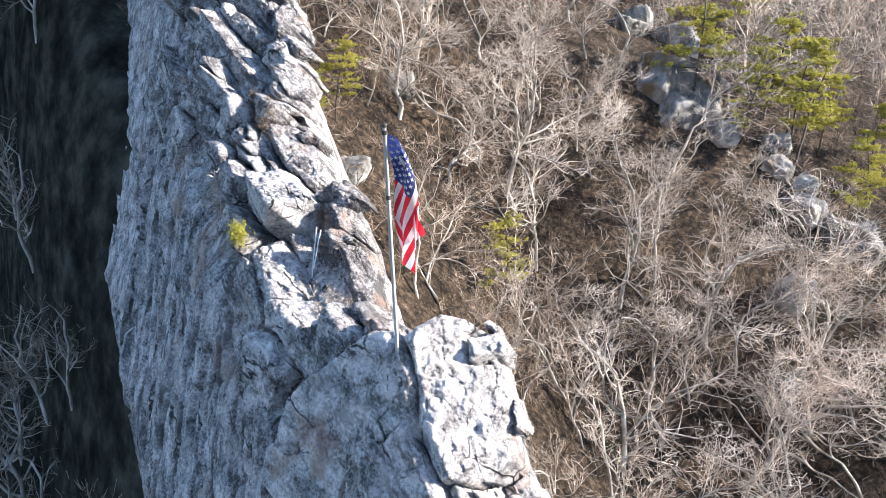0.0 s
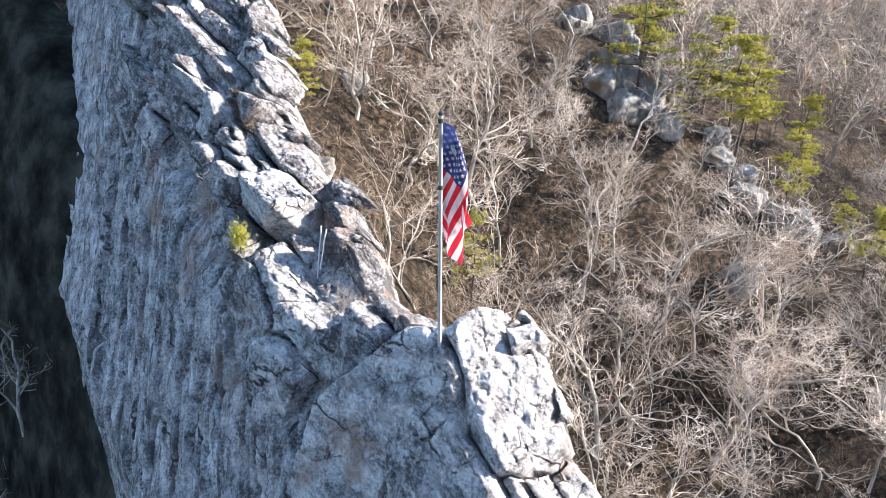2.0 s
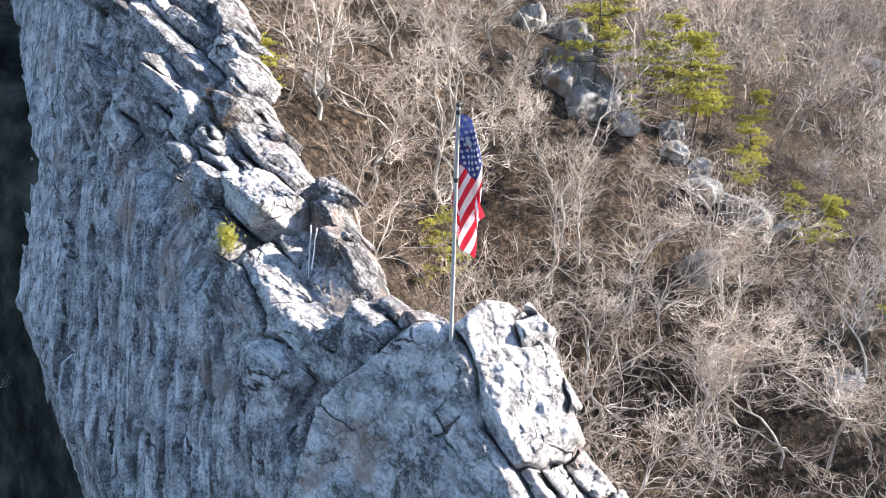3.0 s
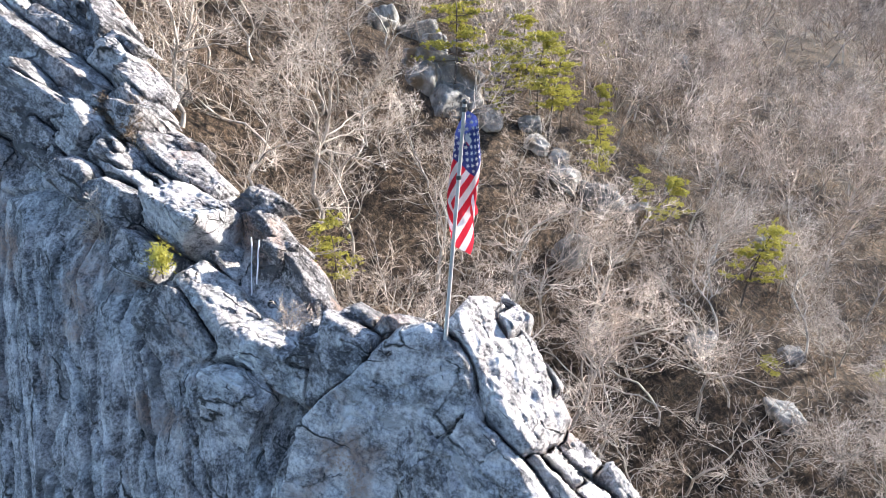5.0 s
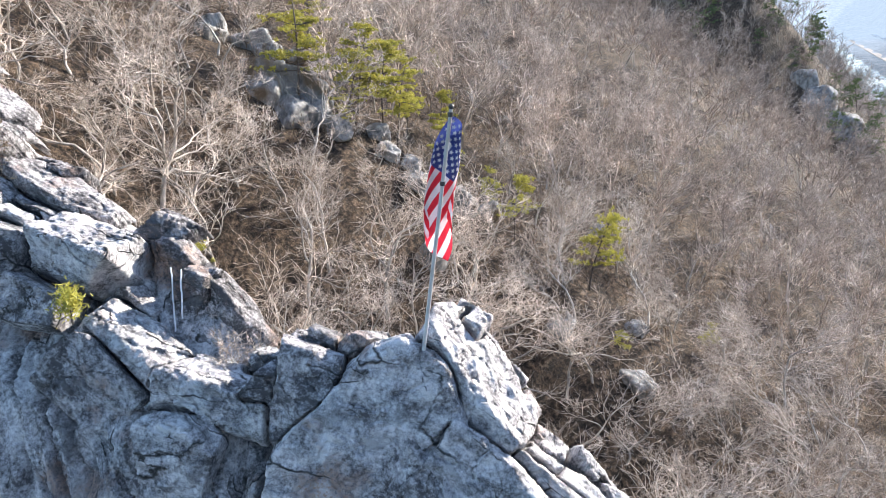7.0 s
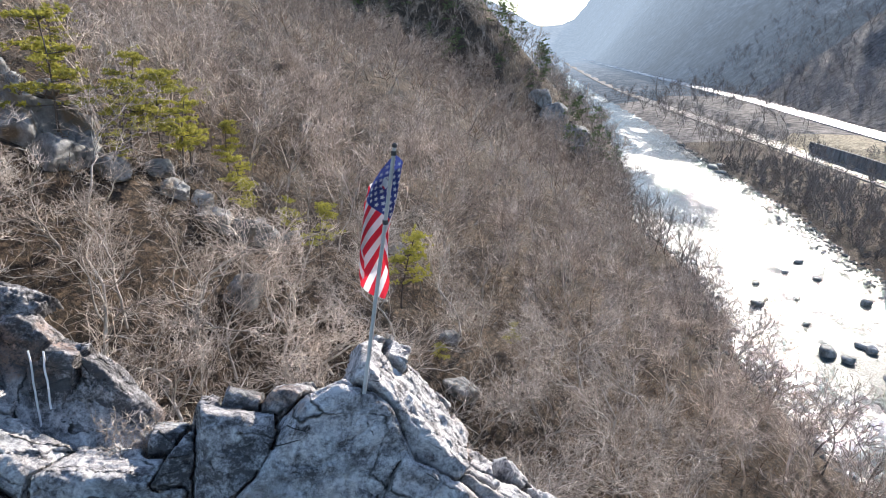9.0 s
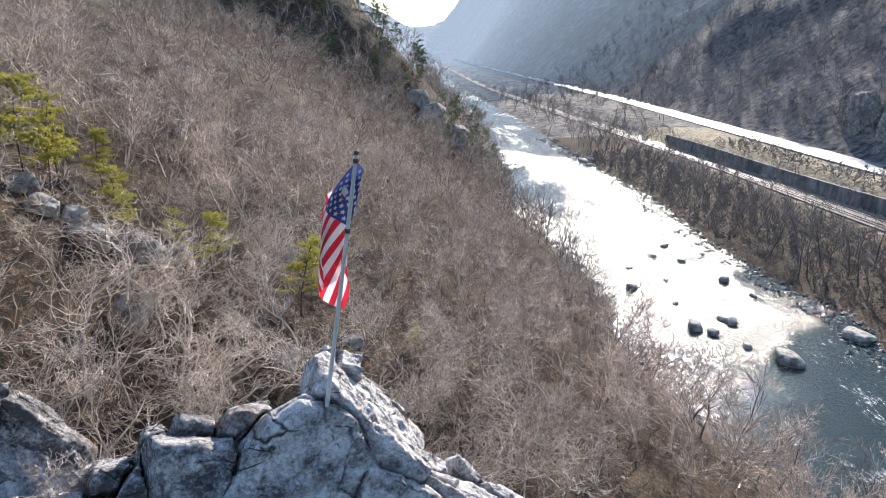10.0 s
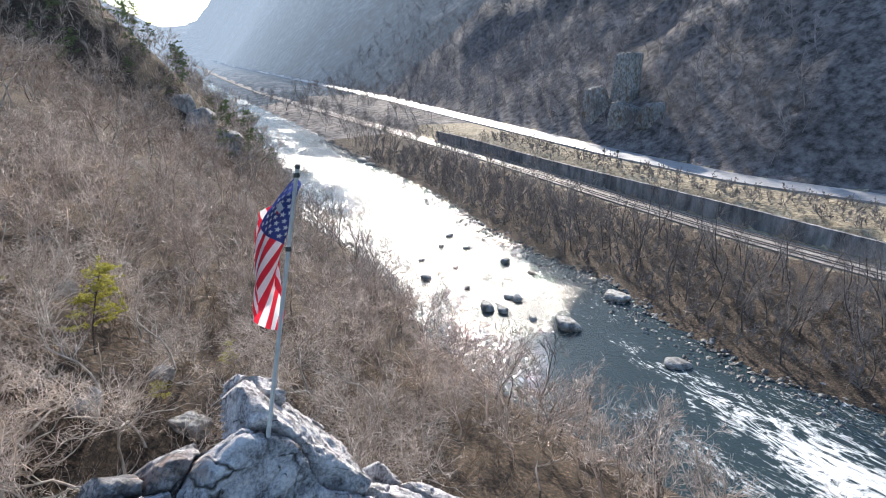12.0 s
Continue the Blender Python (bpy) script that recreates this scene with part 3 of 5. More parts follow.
def build_crag():
    s = np.concatenate([np.linspace(-40, -6, 40), np.linspace(-5.9, 18, 520), np.linspace(18.1, 58, 100)])
    # depth below the crest on the valley face, and behind
    a = np.concatenate([-np.linspace(1, 0, 26)[:-1] ** 1.8 * 24, np.linspace(0, 13.5, 320), np.linspace(13.6, 36, 50)])
    ss, aa = np.meshgrid(s, a, indexing="ij")
    wc, hc = np.interp(ss, CREST[:, 0], CREST[:, 1]), np.interp(ss, CREST[:, 0], CREST[:, 2])
    front, back = np.maximum(aa, 0), np.maximum(-aa, 0)
    z = hc - np.where(aa > 0, front - 0.4 * np.minimum(front, 2.0), back * 0.97 - 0.4 * np.minimum(back, 1))
    w = np.where(aa > 0, mass_w(ss, z), wc - (0.33 * back + 0.5 * np.minimum(back, 0.8)))
    x = BASE[0] + ss * ALONG[0] + w * ACROSS[0]
    y = BASE[1] + ss * ALONG[1] + w * ACROSS[1]
    p = np.stack([x, y, z], -1).reshape(-1, 3)
    # ribs down the dip, tall slabs side by side, joints
    dip = ss - 0.32 * (z - 40)
    zz, sr, dr, wr = z.ravel(), ss.ravel(), dip.ravel(), w.ravel()
    bend = 0.22 * lattice(p * 0.45, 3)
    rib = lattice(np.stack([dr * 0.9, wr * 0.3, zz * 0.10], -1), 5) + 0.5 * lattice(np.stack([dr * 3.1 + bend, wr * 0.5, zz * 0.16], -1), 4)
    slab = fractures(np.stack([dr * 0.8 + bend, wr * 0.1, zz * 0.13], -1), 0.018, 0.9, 0.40)
    sliver = fractures(np.stack([dr * 2.6 + bend * 2, wr * 0.25, zz * 0.30], -1), 0.05, 0.6, 0.55)
    chip = fractures(np.stack([sr - 0.4 * (zz - 40), wr, zz * 0.5 + 0.2 * sr], -1) * 2.2, 0.05, 0.45, 0.5)
    pits = lattice(p * 5.5, 3)
    k = np.clip(1 - np.abs(aa.ravel()) / 4, 0, 1)
    amp = 0.10 * rib + 0.26 * slab + 0.13 * sliver + (0.07 + 0.06 * k) * chip + 0.028 * pits
    wob = 0.13 * lattice(p * 1.2, 4)
    # long open joints: along, lean, at height, lowest, highest, width, depth
    for s0, lean, z0, low, high, wide, deep in ((2.50, 0.62, 38.57, 34.5, 39.6, 0.17, 0.9), (2.72, 0.30, 38.3, 33.5, 38.6, 0.03, 0.5), (12.0, 0.4, 40.0, 33.0, 40.8, 0.08, 0.7), (10.75, 0.45, 38.9, 35.5, 40.6, 0.05, 0.5),
                                                (6.3, 0.42, 39.0, 35.0, 40.2, 0.035, 0.4), (8.3, 0.36, 39.5, 36.0, 42.0, 0.05, 0.35), (14.3, 0.4, 42.0, 37.0, 46.5, 0.10, 0.8), (4.4, 0.5, 37.5, 34.0, 39.0, 0.04, 0.4), (16.3, 0.35, 40.0, 35.0, 45.0, 0.12, 0.9), (15.2, 0.3, 38.0, 34.0, 43.0, 0.07, 0.7), (7.4, 0.38, 37.0, 32.0, 39.0, 0.05, 0.5), (9.2, 0.34, 38.0, 33.0, 41.0, 0.045, 0.45), (13.0, 0.36, 37.5, 32.0, 40.0, 0.09, 0.7), (11.4, 0.4, 36.0, 31.0, 38.0, 0.07, 0.6), (5.6, 0.36, 35.0, 31.0, 37.5, 0.05, 0.5)):
        amp = amp - deep * np.exp(-(((sr - s0 - lean * (zz - z0) + wob) / wide) ** 2)) * smooth(low, low + 0.6, zz) * (1 - smooth(high - 0.6, high, zz))
    nrm = np.where((aa > 0).ravel()[:, None], np.r_[ACROSS * 0.9, 0.42][None], np.r_[-ACROSS * 0.8, 0.6][None])
    p = p + nrm * amp[:, None]
    me = mesh_of("rock_face", p, grid_faces(len(s), len(a)), [FACE], True)
    grain = np.stack([dip, aa * 0.24, 0.5 * (w - wc)], -1).reshape(-1, 3)
    me.attributes.new("grain", "FLOAT_VECTOR", "POINT").data.foreach_set("vector", grain.astype(np.float32).ravel())
    ridge = tagged(new("rock_ridge"), "pale grey weathered limestone fin rising steeply above the woods", "rock")
    part("rock_face", me, ridge, "steep grey rock face with dark streaks")
    return ridge


RIDGE = build_crag()

BLOCKS = []


def block(s, w, z, hs, hw, hz, tilt, mat, lean=14, turn=0, rough=1.0, cuts=5, planes=(), worn=0.035):
    """A broken block bounded by planes. Its bed rises by tilt degrees along the ridge; lean tips its face back, turn swings it."""
    rs = np.random.RandomState(len(BLOCKS) * 7 + 3)
    m = np.array((Matrix.Rotation(radians(turn), 3, "Z") @ Matrix.Rotation(radians(-tilt), 3, "Y") @ Matrix.Rotation(radians(lean), 3, "X")))
    c, half = np.array((s, w, z)), np.array((hs, hw, hz))
    nr = np.concatenate([np.eye(3), -np.eye(3)]) + rs.normal(0, 0.09, (6, 3))
    off = np.r_[half, half]
    # worn corners
    for _ in range(cuts):
        v = np.sign(rs.normal(0, 1, 3)) * rs.uniform(0.15, 1, 3)
        v[rs.randint(3)] *= 0.25
        v = v / half
        v /= np.linalg.norm(v)
        nr, off = np.r_[nr, [v]], np.r_[off, (np.abs(v) * half).sum() * rs.uniform(0.70, 0.88)]
    nr = nr / np.linalg.norm(nr, axis=1)[:, None] @ m.T
    d = off + nr @ c
    for *v, ps, pw, pz in planes:
        v = np.array(v) / np.linalg.norm(v)
        nr, d = np.r_[nr, [v]], np.r_[d, v @ (ps, pw, pz)]
    BLOCKS.append((nr, d, mat, rough, c, m, worn))


def bed(s1, z1, s2, z2, w, thick, deep, mat, **kw):
    """A bed whose upper outer edge runs between two points of the ridge's length."""
    tilt, ln = math.degrees(math.atan2(z1 - z2, s1 - s2)), math.hypot(s1 - s2, z1 - z2)
    lean = radians(kw.get("lean", 14))
    c = Vector(((s1 + s2) / 2, w, (z1 + z2) / 2))
    down = Matrix.Rotation(radians(-tilt), 3, "Y") @ Matrix.Rotation(lean, 3, "X") @ Vector((0, -thick / 2, -deep / 2))
    block(*(c + down), ln / 2, thick / 2, deep / 2, tilt, mat, **kw)


# the summit: the big front block, the rugged one behind the pole, slabs running down from them
block(0.55, 0.02, 39.2, 1.75, 0.78, 2.2, 6, PALE_ROCK, 20, 0, 0.7, 2, ((-0.93, 0.05, 0.37, -0.73, 0.1, 40.15), (-0.50, 0.1, 0.86, -0.22, 0.1, 41.05), (0.35, 0.05, 0.93, 0.9, 0.1, 41.12), (0.72, 0.1, 0.69, 1.35, 0.2, 40.6), (0.10, -0.9, 0.4, 0.3, -0.25, 41.1), (0.03, 0.60, 0.80, 0.4, 0.10, 41.27)))
block(-0.74, -0.66, 40.15, 1.05, 0.70, 1.5, 12, PALE_ROCK, 8, -8, 1.25, 5, ((-0.74, 0.10, 0.66, -0.45, -0.7, 41.15), (0.1, 0.35, 0.92, -0.1, -0.7, 41.6), (0.2, -0.55, 0.8, -0.2, -1.3, 41.4), (0.90, 0.1, 0.42, 0.15, -0.7, 41.4)))
block(-0.42, -1.32, 40.95, 0.34, 0.36, 0.30, 20, PALE_ROCK, 0, 0, 1.3)
block(-0.98, -1.30, 39.95, 0.42, 0.30, 0.42, 40, PALE_ROCK, -10, 0, 1.5)
bed(-0.62, 40.22, -2.9, 38.55, 0.50, 0.42, 1.3, PALE_ROCK, lean=18)
bed(-0.95, 40.05, -3.1, 38.50, 0.10, 0.36, 0.8, PALE_ROCK, lean=12)
bed(-1.20, 39.85, -2.3, 39.00, -0.32, 0.50, 0.8, PALE_ROCK, lean=8, rough=1.4)
bed(-2.2, 39.05, -3.6, 37.95, -0.36, 0.50, 0.8, PALE_ROCK, lean=8, rough=1.2)
bed(-1.35, 39.60, -2.5, 38.65, -0.92, 0.45, 0.9, PALE_ROCK, lean=4, rough=1.6)
bed(-2.4, 38.75, -3.8, 37.55, -0.90, 0.50, 0.9, PALE_ROCK, lean=4, rough=1.4)
bed(-2.6, 38.75, -5.0, 37.0, 0.55, 0.6, 1.2, PALE_ROCK, lean=16)
bed(-3.0, 38.55, -5.4, 36.8, -0.3, 0.8, 1.2, PALE_ROCK, lean=8)
block(-0.25, 0.45, 38.4, 0.9, 0.5, 0.9, 30, PALE_ROCK, 22)
# the gap
block(1.92, 0.12, 40.2, 0.56, 0.46, 0.78, 10, ROCK, 16, 8, 1.3, 9, worn=0.10)
block(1.70, -0.42, 40.74, 0.46, 0.30, 0.28, 14, ROCK, rough=1.6, cuts=9, worn=0.07)
block(1.12, -0.38, 40.82, 0.40, 0.30, 0.30, -12, ROCK, rough=1.6, cuts=9, worn=0.07)
block(2.62, -0.12, 40.02, 0.46, 0.40, 0.46, 24, ROCK, rough=1.5, cuts=9, worn=0.08)
block(2.30, -0.65, 40.35, 0.40, 0.32, 0.32, 16, ROCK, rough=1.6, cuts=9, worn=0.07)
block(2.95, -0.75, 40.0, 0.46, 0.4, 0.32, 26, DARK_ROCK, rough=1.6, cuts=9, worn=0.07)
# the pale slabs beside it, and the front bed with its rounded end
bed(6.0, 41.10, 4.75, 39.98, 0.52, 0.42, 1.3, ROCK, lean=18)
block(4.05, 0.46, 39.12, 0.70, 0.58, 0.62, 16, PALE_ROCK, 8, 0, 1.3, 9, worn=0.10)
block(5.38, -0.12, 40.50, 0.92, 0.50, 0.42, 33, PALE_ROCK, -2, 0, 1.7, 7, worn=0.06)
block(3.70, -0.10, 39.84, 1.08, 0.58, 0.42, 14, PALE_ROCK, -2, 0, 1.8, 7, worn=0.07)
bed(6.30, 41.70, 5.25, 40.95, -0.62, 0.55, 0.9, ROCK, lean=10)
bed(5.30, 40.95, 3.9, 40.1, -0.85, 0.50, 0.8, ROCK, lean=10)
block(6.95, 0.10, 41.25, 0.62, 0.42, 0.36, 12, ROCK, 20)
# the dark pinnacles
bed(4.98, 41.72, 4.40, 41.52, -1.12, 0.55, 1.6, DARK_ROCK, lean=6, rough=1.9)
bed(4.50, 41.45, 3.35, 40.30, -1.22, 0.50, 1.3, DARK_ROCK, lean=6, rough=1.6)
bed(5.95, 42.55, 5.30, 42.15, -1.65, 0.60, 1.3, DARK_ROCK, lean=8, rough=2.2)
bed(5.55, 42.15, 4.95, 41.55, -1.50, 0.50, 1.0, DARK_ROCK, lean=4, rough=1.9)
bed(5.3, 41.6, 4.6, 41.2, -1.75, 0.45, 1.3, DARK_ROCK, lean=0, rough=1.5)
# beds stacked up the ridge
block(6.55, -0.75, 41.90, 0.78, 0.60, 0.52, 16, PALE_ROCK, 2, 0, 1.7, 8, worn=0.06)
bed(8.85, 42.95, 7.25, 42.45, -0.05, 0.95, 0.75, ROCK, lean=18)
bed(9.15, 43.45, 6.60, 42.45, -1.45, 0.80, 0.9, ROCK, lean=8, rough=1.3)
bed(8.40, 42.95, 7.00, 42.30, -1.05, 0.45, 0.5, ROCK, lean=14)
bed(8.9, 43.35, 7.9, 42.95, -2.1, 0.55, 0.8, ROCK, lean=0, rough=1.3)
bed(10.35, 44.15, 9.45, 43.70, -0.80, 0.75, 1.1, PALE_ROCK, lean=12)
bed(9.55, 43.60, 8.75, 43.20, -0.85, 0.70, 0.8, ROCK, lean=14)
bed(9.9, 43.2, 8.9, 42.9, -0.15, 0.6, 0.8, ROCK, lean=20)
bed(14.6, 46.30, 10.7, 44.25, -1.85, 1.05, 1.7, ROCK, lean=14)
bed(14.2, 46.25, 10.9, 44.20, -2.95, 0.80, 1.6, ROCK, lean=8, rough=1.3)
bed(13.4, 45.6, 11.2, 44.3, -3.6, 0.55, 1.2, ROCK, lean=0, rough=1.5)
bed(11.0, 44.2, 9.6, 43.5, -2.6, 0.70, 1.0, ROCK, lean=0, rough=1.5)
bed(10.2, 43.9, 9.2, 43.45, -2.0, 0.55, 0.9, ROCK, lean=6, rough=1.3)
bed(18.5, 48.3, 14.4, 46.2, -2.1, 1.2, 2.0, ROCK, lean=12)
bed(18.0, 48.3, 14.0, 46.2, -3.3, 1.0, 1.8, ROCK, lean=4, rough=1.4)
bed(13.6, 43.6, 12.2, 42.95, -0.20, 0.7, 0.9, PALE_ROCK, lean=18)
bed(16.8, 45.2, 14.6, 44.2, -0.8, 0.9, 2.4, ROCK, lean=18)

rubble = random.Random(12)
for k in range(64):
    sk = 8.6 + 11.5 * (k / 64) + rubble.uniform(-0.3, 0.3)
    f = rubble.uniform(-0.15, 1.0)
    wk = np.interp(sk, CREST[:, 0], CREST[:, 1]) + 2.6 * f
    size = rubble.uniform(0.32, 0.80)
    block(sk, wk - 0.2, np.interp(sk, CREST[:, 0], CREST[:, 2]) + 0.55 - 1.75 * max(f, 0) + rubble.uniform(-0.1, 0.25), size * 1.25, size * 0.75, size * 0.8, rubble.uniform(15, 48), PALE_ROCK if k % 5 == 0 else DARK_ROCK if k % 11 == 3 else ROCK, rubble.uniform(0, 26), rubble.uniform(-16, 16), 1.3, 6)


def build_blocks():
    """The skin of all the blocks, seen square to the ridge's open side, cut into one piece for each block."""
    n = np.array((-0.25, 0.70, 0.67))
    n /= np.linalg.norm(n)
    eu = np.array((1.0, 0, 0)) - n[0] * n
    eu /= np.linalg.norm(eu)
    ev = np.cross(eu, n)
    u = np.r_[np.arange(-5.6, 9.0, 0.024), np.arange(9.0, 19.5, 0.04)]
    v = np.arange(-3.6, 8.6, 0.025)
    uu, vv = np.meshgrid(u, v, indexing="ij")
    o = np.array((0, 0, 41.0)) + uu.reshape(-1, 1) * eu + vv.reshape(-1, 1) * ev
    # soft unevenness makes the joints wander
    shift = np.stack([lattice(o * 1.4 + 31, 4), lattice(o * 1.4 + 57, 4), lattice(o * 1.4 + 83, 4)], -1)
    best, label = np.full(len(o), -9.0), np.full(len(o), -1)
    for i, (nr, d, mat, rough, c, m, worn) in enumerate(BLOCKS):
        q = o + shift * 0.05 * rough
        near = np.where(np.abs(q @ eu - c @ eu) < 3.2)[0]
        q = q[near]
        k = nr @ n
        low, acc = np.full(len(q), -50.0), 0.0
        for j in np.where(k > 0.05)[0]:
            acc = acc + np.exp(np.clip(-(d[j] - q @ nr[j]) / k[j] / worn, -600, 600))
        with np.errstate(divide="ignore"):
            top = -worn * np.log(np.maximum(acc, 1e-300))
        for j in np.where(k <= 0.05)[0]:
            kk = min(k[j], -0.02)
            low = np.maximum(low, (d[j] - q @ nr[j]) / kk)
        h = np.where(low < top, top, -9.0)
        more = h > best[near]
        best[near[more]], label[near[more]] = h[more], i
    # where the mass itself stands farther out, no block shows
    lo, hi = np.full(len(o), -6.0), np.full(len(o), 6.0)
    for _ in range(22):
        mid = (lo + hi) / 2
        p = o + mid[:, None] * n
        hc = np.interp(p[:, 0], CREST[:, 0], CREST[:, 2])
        inside = (p[:, 1] < mass_w(p[:, 0], p[:, 2])) & (p[:, 2] < hc)
        lo, hi = np.where(inside, mid, lo), np.where(inside, hi, mid)
    base_h = lo
    shown = (label >= 0) & (best > base_h - 0.25)
    sh = uu.shape
    shown2, lab = shown.reshape(sh), np.where(shown, label, -1).reshape(sh)
    H = np.where(shown, best, -9.0).reshape(sh)
    # relief of the blocks: facets, chips, pits
    rough = np.array([b[3] for b in BLOCKS] + [1.0])[lab.ravel()]
    P = o + H.reshape(-1, 1) * n
    idx = np.where(shown)[0]
    q = P[idx] + label[idx][:, None] * 3.7
    dipq = np.stack([q[:, 0] * 0.9 + q[:, 2] * 0.45, q[:, 1] * 1.6, q[:, 2] * 0.9 - q[:, 0] * 0.45], -1)
    warp = np.stack([lattice(q * 2.1 + 5, 3), lattice(q * 2.1 + 15, 3), lattice(q * 2.1 + 25, 3)], -1)
    r = (0.060 * fractures(dipq * (0.7, 1.0, 1.5) + 0.22 * warp, 0.016, 0.9, 0.50) + 0.030 * fractures(dipq * (2.0, 2.8, 4.0) + 0.35 * warp, 0.03, 0.35, 0.65)
         - 0.045 * np.abs(lattice(dipq * (1.6, 2.0, 3.2), 4)) + 0.050 * lattice(q * 3.4, 5, 0.62) - 0.018 * np.abs(lattice(q * 7.0, 3)) + 0.012 * lattice(q * 15.0, 2))
    flat = np.zeros(len(o))
    flat[idx] = r * (0.55 + 0.55 * rough[idx])
    H = H + flat.reshape(sh)
    # open joints between the blocks, of uneven width
    gap = 1.3 + 2.4 * lattice(P * 1.1 + 7, 3).reshape(sh)
    inner = np.zeros(sh)
    same = shown2.copy()
    for step in range(4):
        meet = np.zeros(sh, bool)
        for a, b in ((1, 0), (-1, 0), (0, 1), (0, -1)):
            other = np.roll(lab, (a, b), (0, 1))
            meet |= (other != lab) & (H < np.roll(H, (a, b), (0, 1)) + 0.35) if step == 0 else np.roll(inner, (a, b), (0, 1)) >= 1
        inner = np.where(meet & same, np.maximum(inner, 1), inner)
        H = np.where(meet & same & (gap > step), H - 0.22, H)
    # the rim of each group of blocks dips under
    rim = np.full(sh, -9.0)
    for a, b in ((1, 0), (-1, 0), (0, 1), (0, -1), (1, 1), (-1, -1), (1, -1), (-1, 1)):
        rim = np.maximum(rim, np.roll(H, (a, b), (0, 1)))
    edge = ~shown2 & (rim > -8.5)
    H = np.where(edge, np.maximum(rim - 0.5, np.minimum(base_h.reshape(sh) - 0.15, rim - 0.02)), H)
    P = o + H.reshape(-1, 1) * n
    X = np.stack([BASE[0] + P[:, 0] * ALONG[0] + P[:, 1] * ACROSS[0], BASE[1] + P[:, 0] * ALONG[1] + P[:, 1] * ACROSS[1], P[:, 2]], -1)
    f = grid_faces(*sh)[:, ::-1]
    h4, l4 = H.ravel()[f], np.where(shown2 | edge, lab, -2).ravel()[f]
    owner = l4[np.arange(len(f)), h4.argmax(1)]
    ok = (l4 > -2).all(1) & (owner >= 0)
    # one piece for each block that shows; bed coordinates carry the grain
    for i, (nr, d, mat, ro, c, m, worn) in enumerate(BLOCKS):
        ff = f[ok & (owner == i)]
        if len(ff) < 60:
            continue
        use, inv = np.unique(ff, return_inverse=True)
        inv = inv.reshape(-1, 4)
        group = np.arange(len(use))
        while True:
            low = group[inv].min(1)
            nxt = group.copy()
            for k in range(4):
                np.minimum.at(nxt, inv[:, k], low)
            nxt = nxt[nxt]
            if (nxt == group).all():
                break
            group = nxt
        for g in np.unique(group):
            mine = inv[group[inv[:, 0]] == g]
            if len(mine) < 60:
                continue
            keep, order = np.unique(mine, return_inverse=True)
            me = mesh_of("rock", X[use[keep]], order.reshape(-1, 4), [mat], True)
            me.attributes.new("grain", "FLOAT_VECTOR", "POINT").data.foreach_set("vector", ((P[use[keep]] - c) @ m + i * 5.3).astype(np.float32).ravel())
            part("rock", me, RIDGE)


build_blocks()


def rock_mesh(name, half, seed, n=16, rough=1.0, mat=None, cuts=9, worn=18):
    """A rounded, broken block; half: its half sizes."""
    u = np.linspace(-1, 1, n)
    a, b = np.meshgrid(u, u, indexing="ij")
    o = np.ones_like(a)
    sides = [(a, b, o), (b, a, -o), (o, a, b), (-o, b, a), (b, o, a), (a, -o, b)]
    c = np.concatenate([np.stack(f, -1).reshape(-1, 3) for f in sides])
    ball = c / np.linalg.norm(c, axis=1)[:, None]
    # cut by planes, their edges slightly worn
    rs = np.random.RandomState(int(seed * 10))
    nr = np.concatenate([np.eye(3), -np.eye(3), rs.normal(0, 1, (cuts, 3))])
    nr[:6] += rs.normal(0, 0.16, (6, 3))
    nr /= np.linalg.norm(nr, axis=1)[:, None]
    off = np.r_[rs.uniform(0.8, 0.95, 6), rs.uniform(0.86, 1.12, cuts)]
    reach = np.clip(ball @ nr.T, 0.02, None) / off
    r = (reach ** worn).sum(1) ** (-1 / worn)
    p = ball * r[:, None] * np.asarray(half)
    shift = np.array((seed * 7.31, seed * 3.17, seed * 5.77))
    m = min(half)
    d = 0.035 * vnoise(p + shift, 1.6, 7) - 0.07 * np.abs(vnoise(p * (1, 1, 0.6) + shift, 2.4, 5)) - 0.03 * np.abs(vnoise(p + shift, 6.0, 4)) + 0.06 * fractures((p + shift) * (0.8, 1.3, 1.3), 0.045, 1.1, 0.30) + 0.018 * fractures((p + shift) * (2.2, 3.6, 3.6), 0.06, 0.5, 0.40) + 0.012 * vnoise(p + shift, 9.0, 3)
    p = p + ball * (d * rough * 1.3 * min(1.6, max(m / 0.5, 0.6)))[:, None]
    faces = np.concatenate([grid_faces(n, n) + i * n * n for i in range(6)])
    me = mesh_of(name, p, faces, [mat or ROCK], True)
    bmx = bmesh.new()
    bmx.from_mesh(me)
    bmesh.ops.remove_doubles(bmx, verts=bmx.verts, dist=0.0005)
    bmesh.ops.recalc_face_normals(bmx, faces=bmx.faces)
    for f in bmx.faces:
        f.smooth = True
    bmx.to_mesh(me)
    bmx.free()
    return me


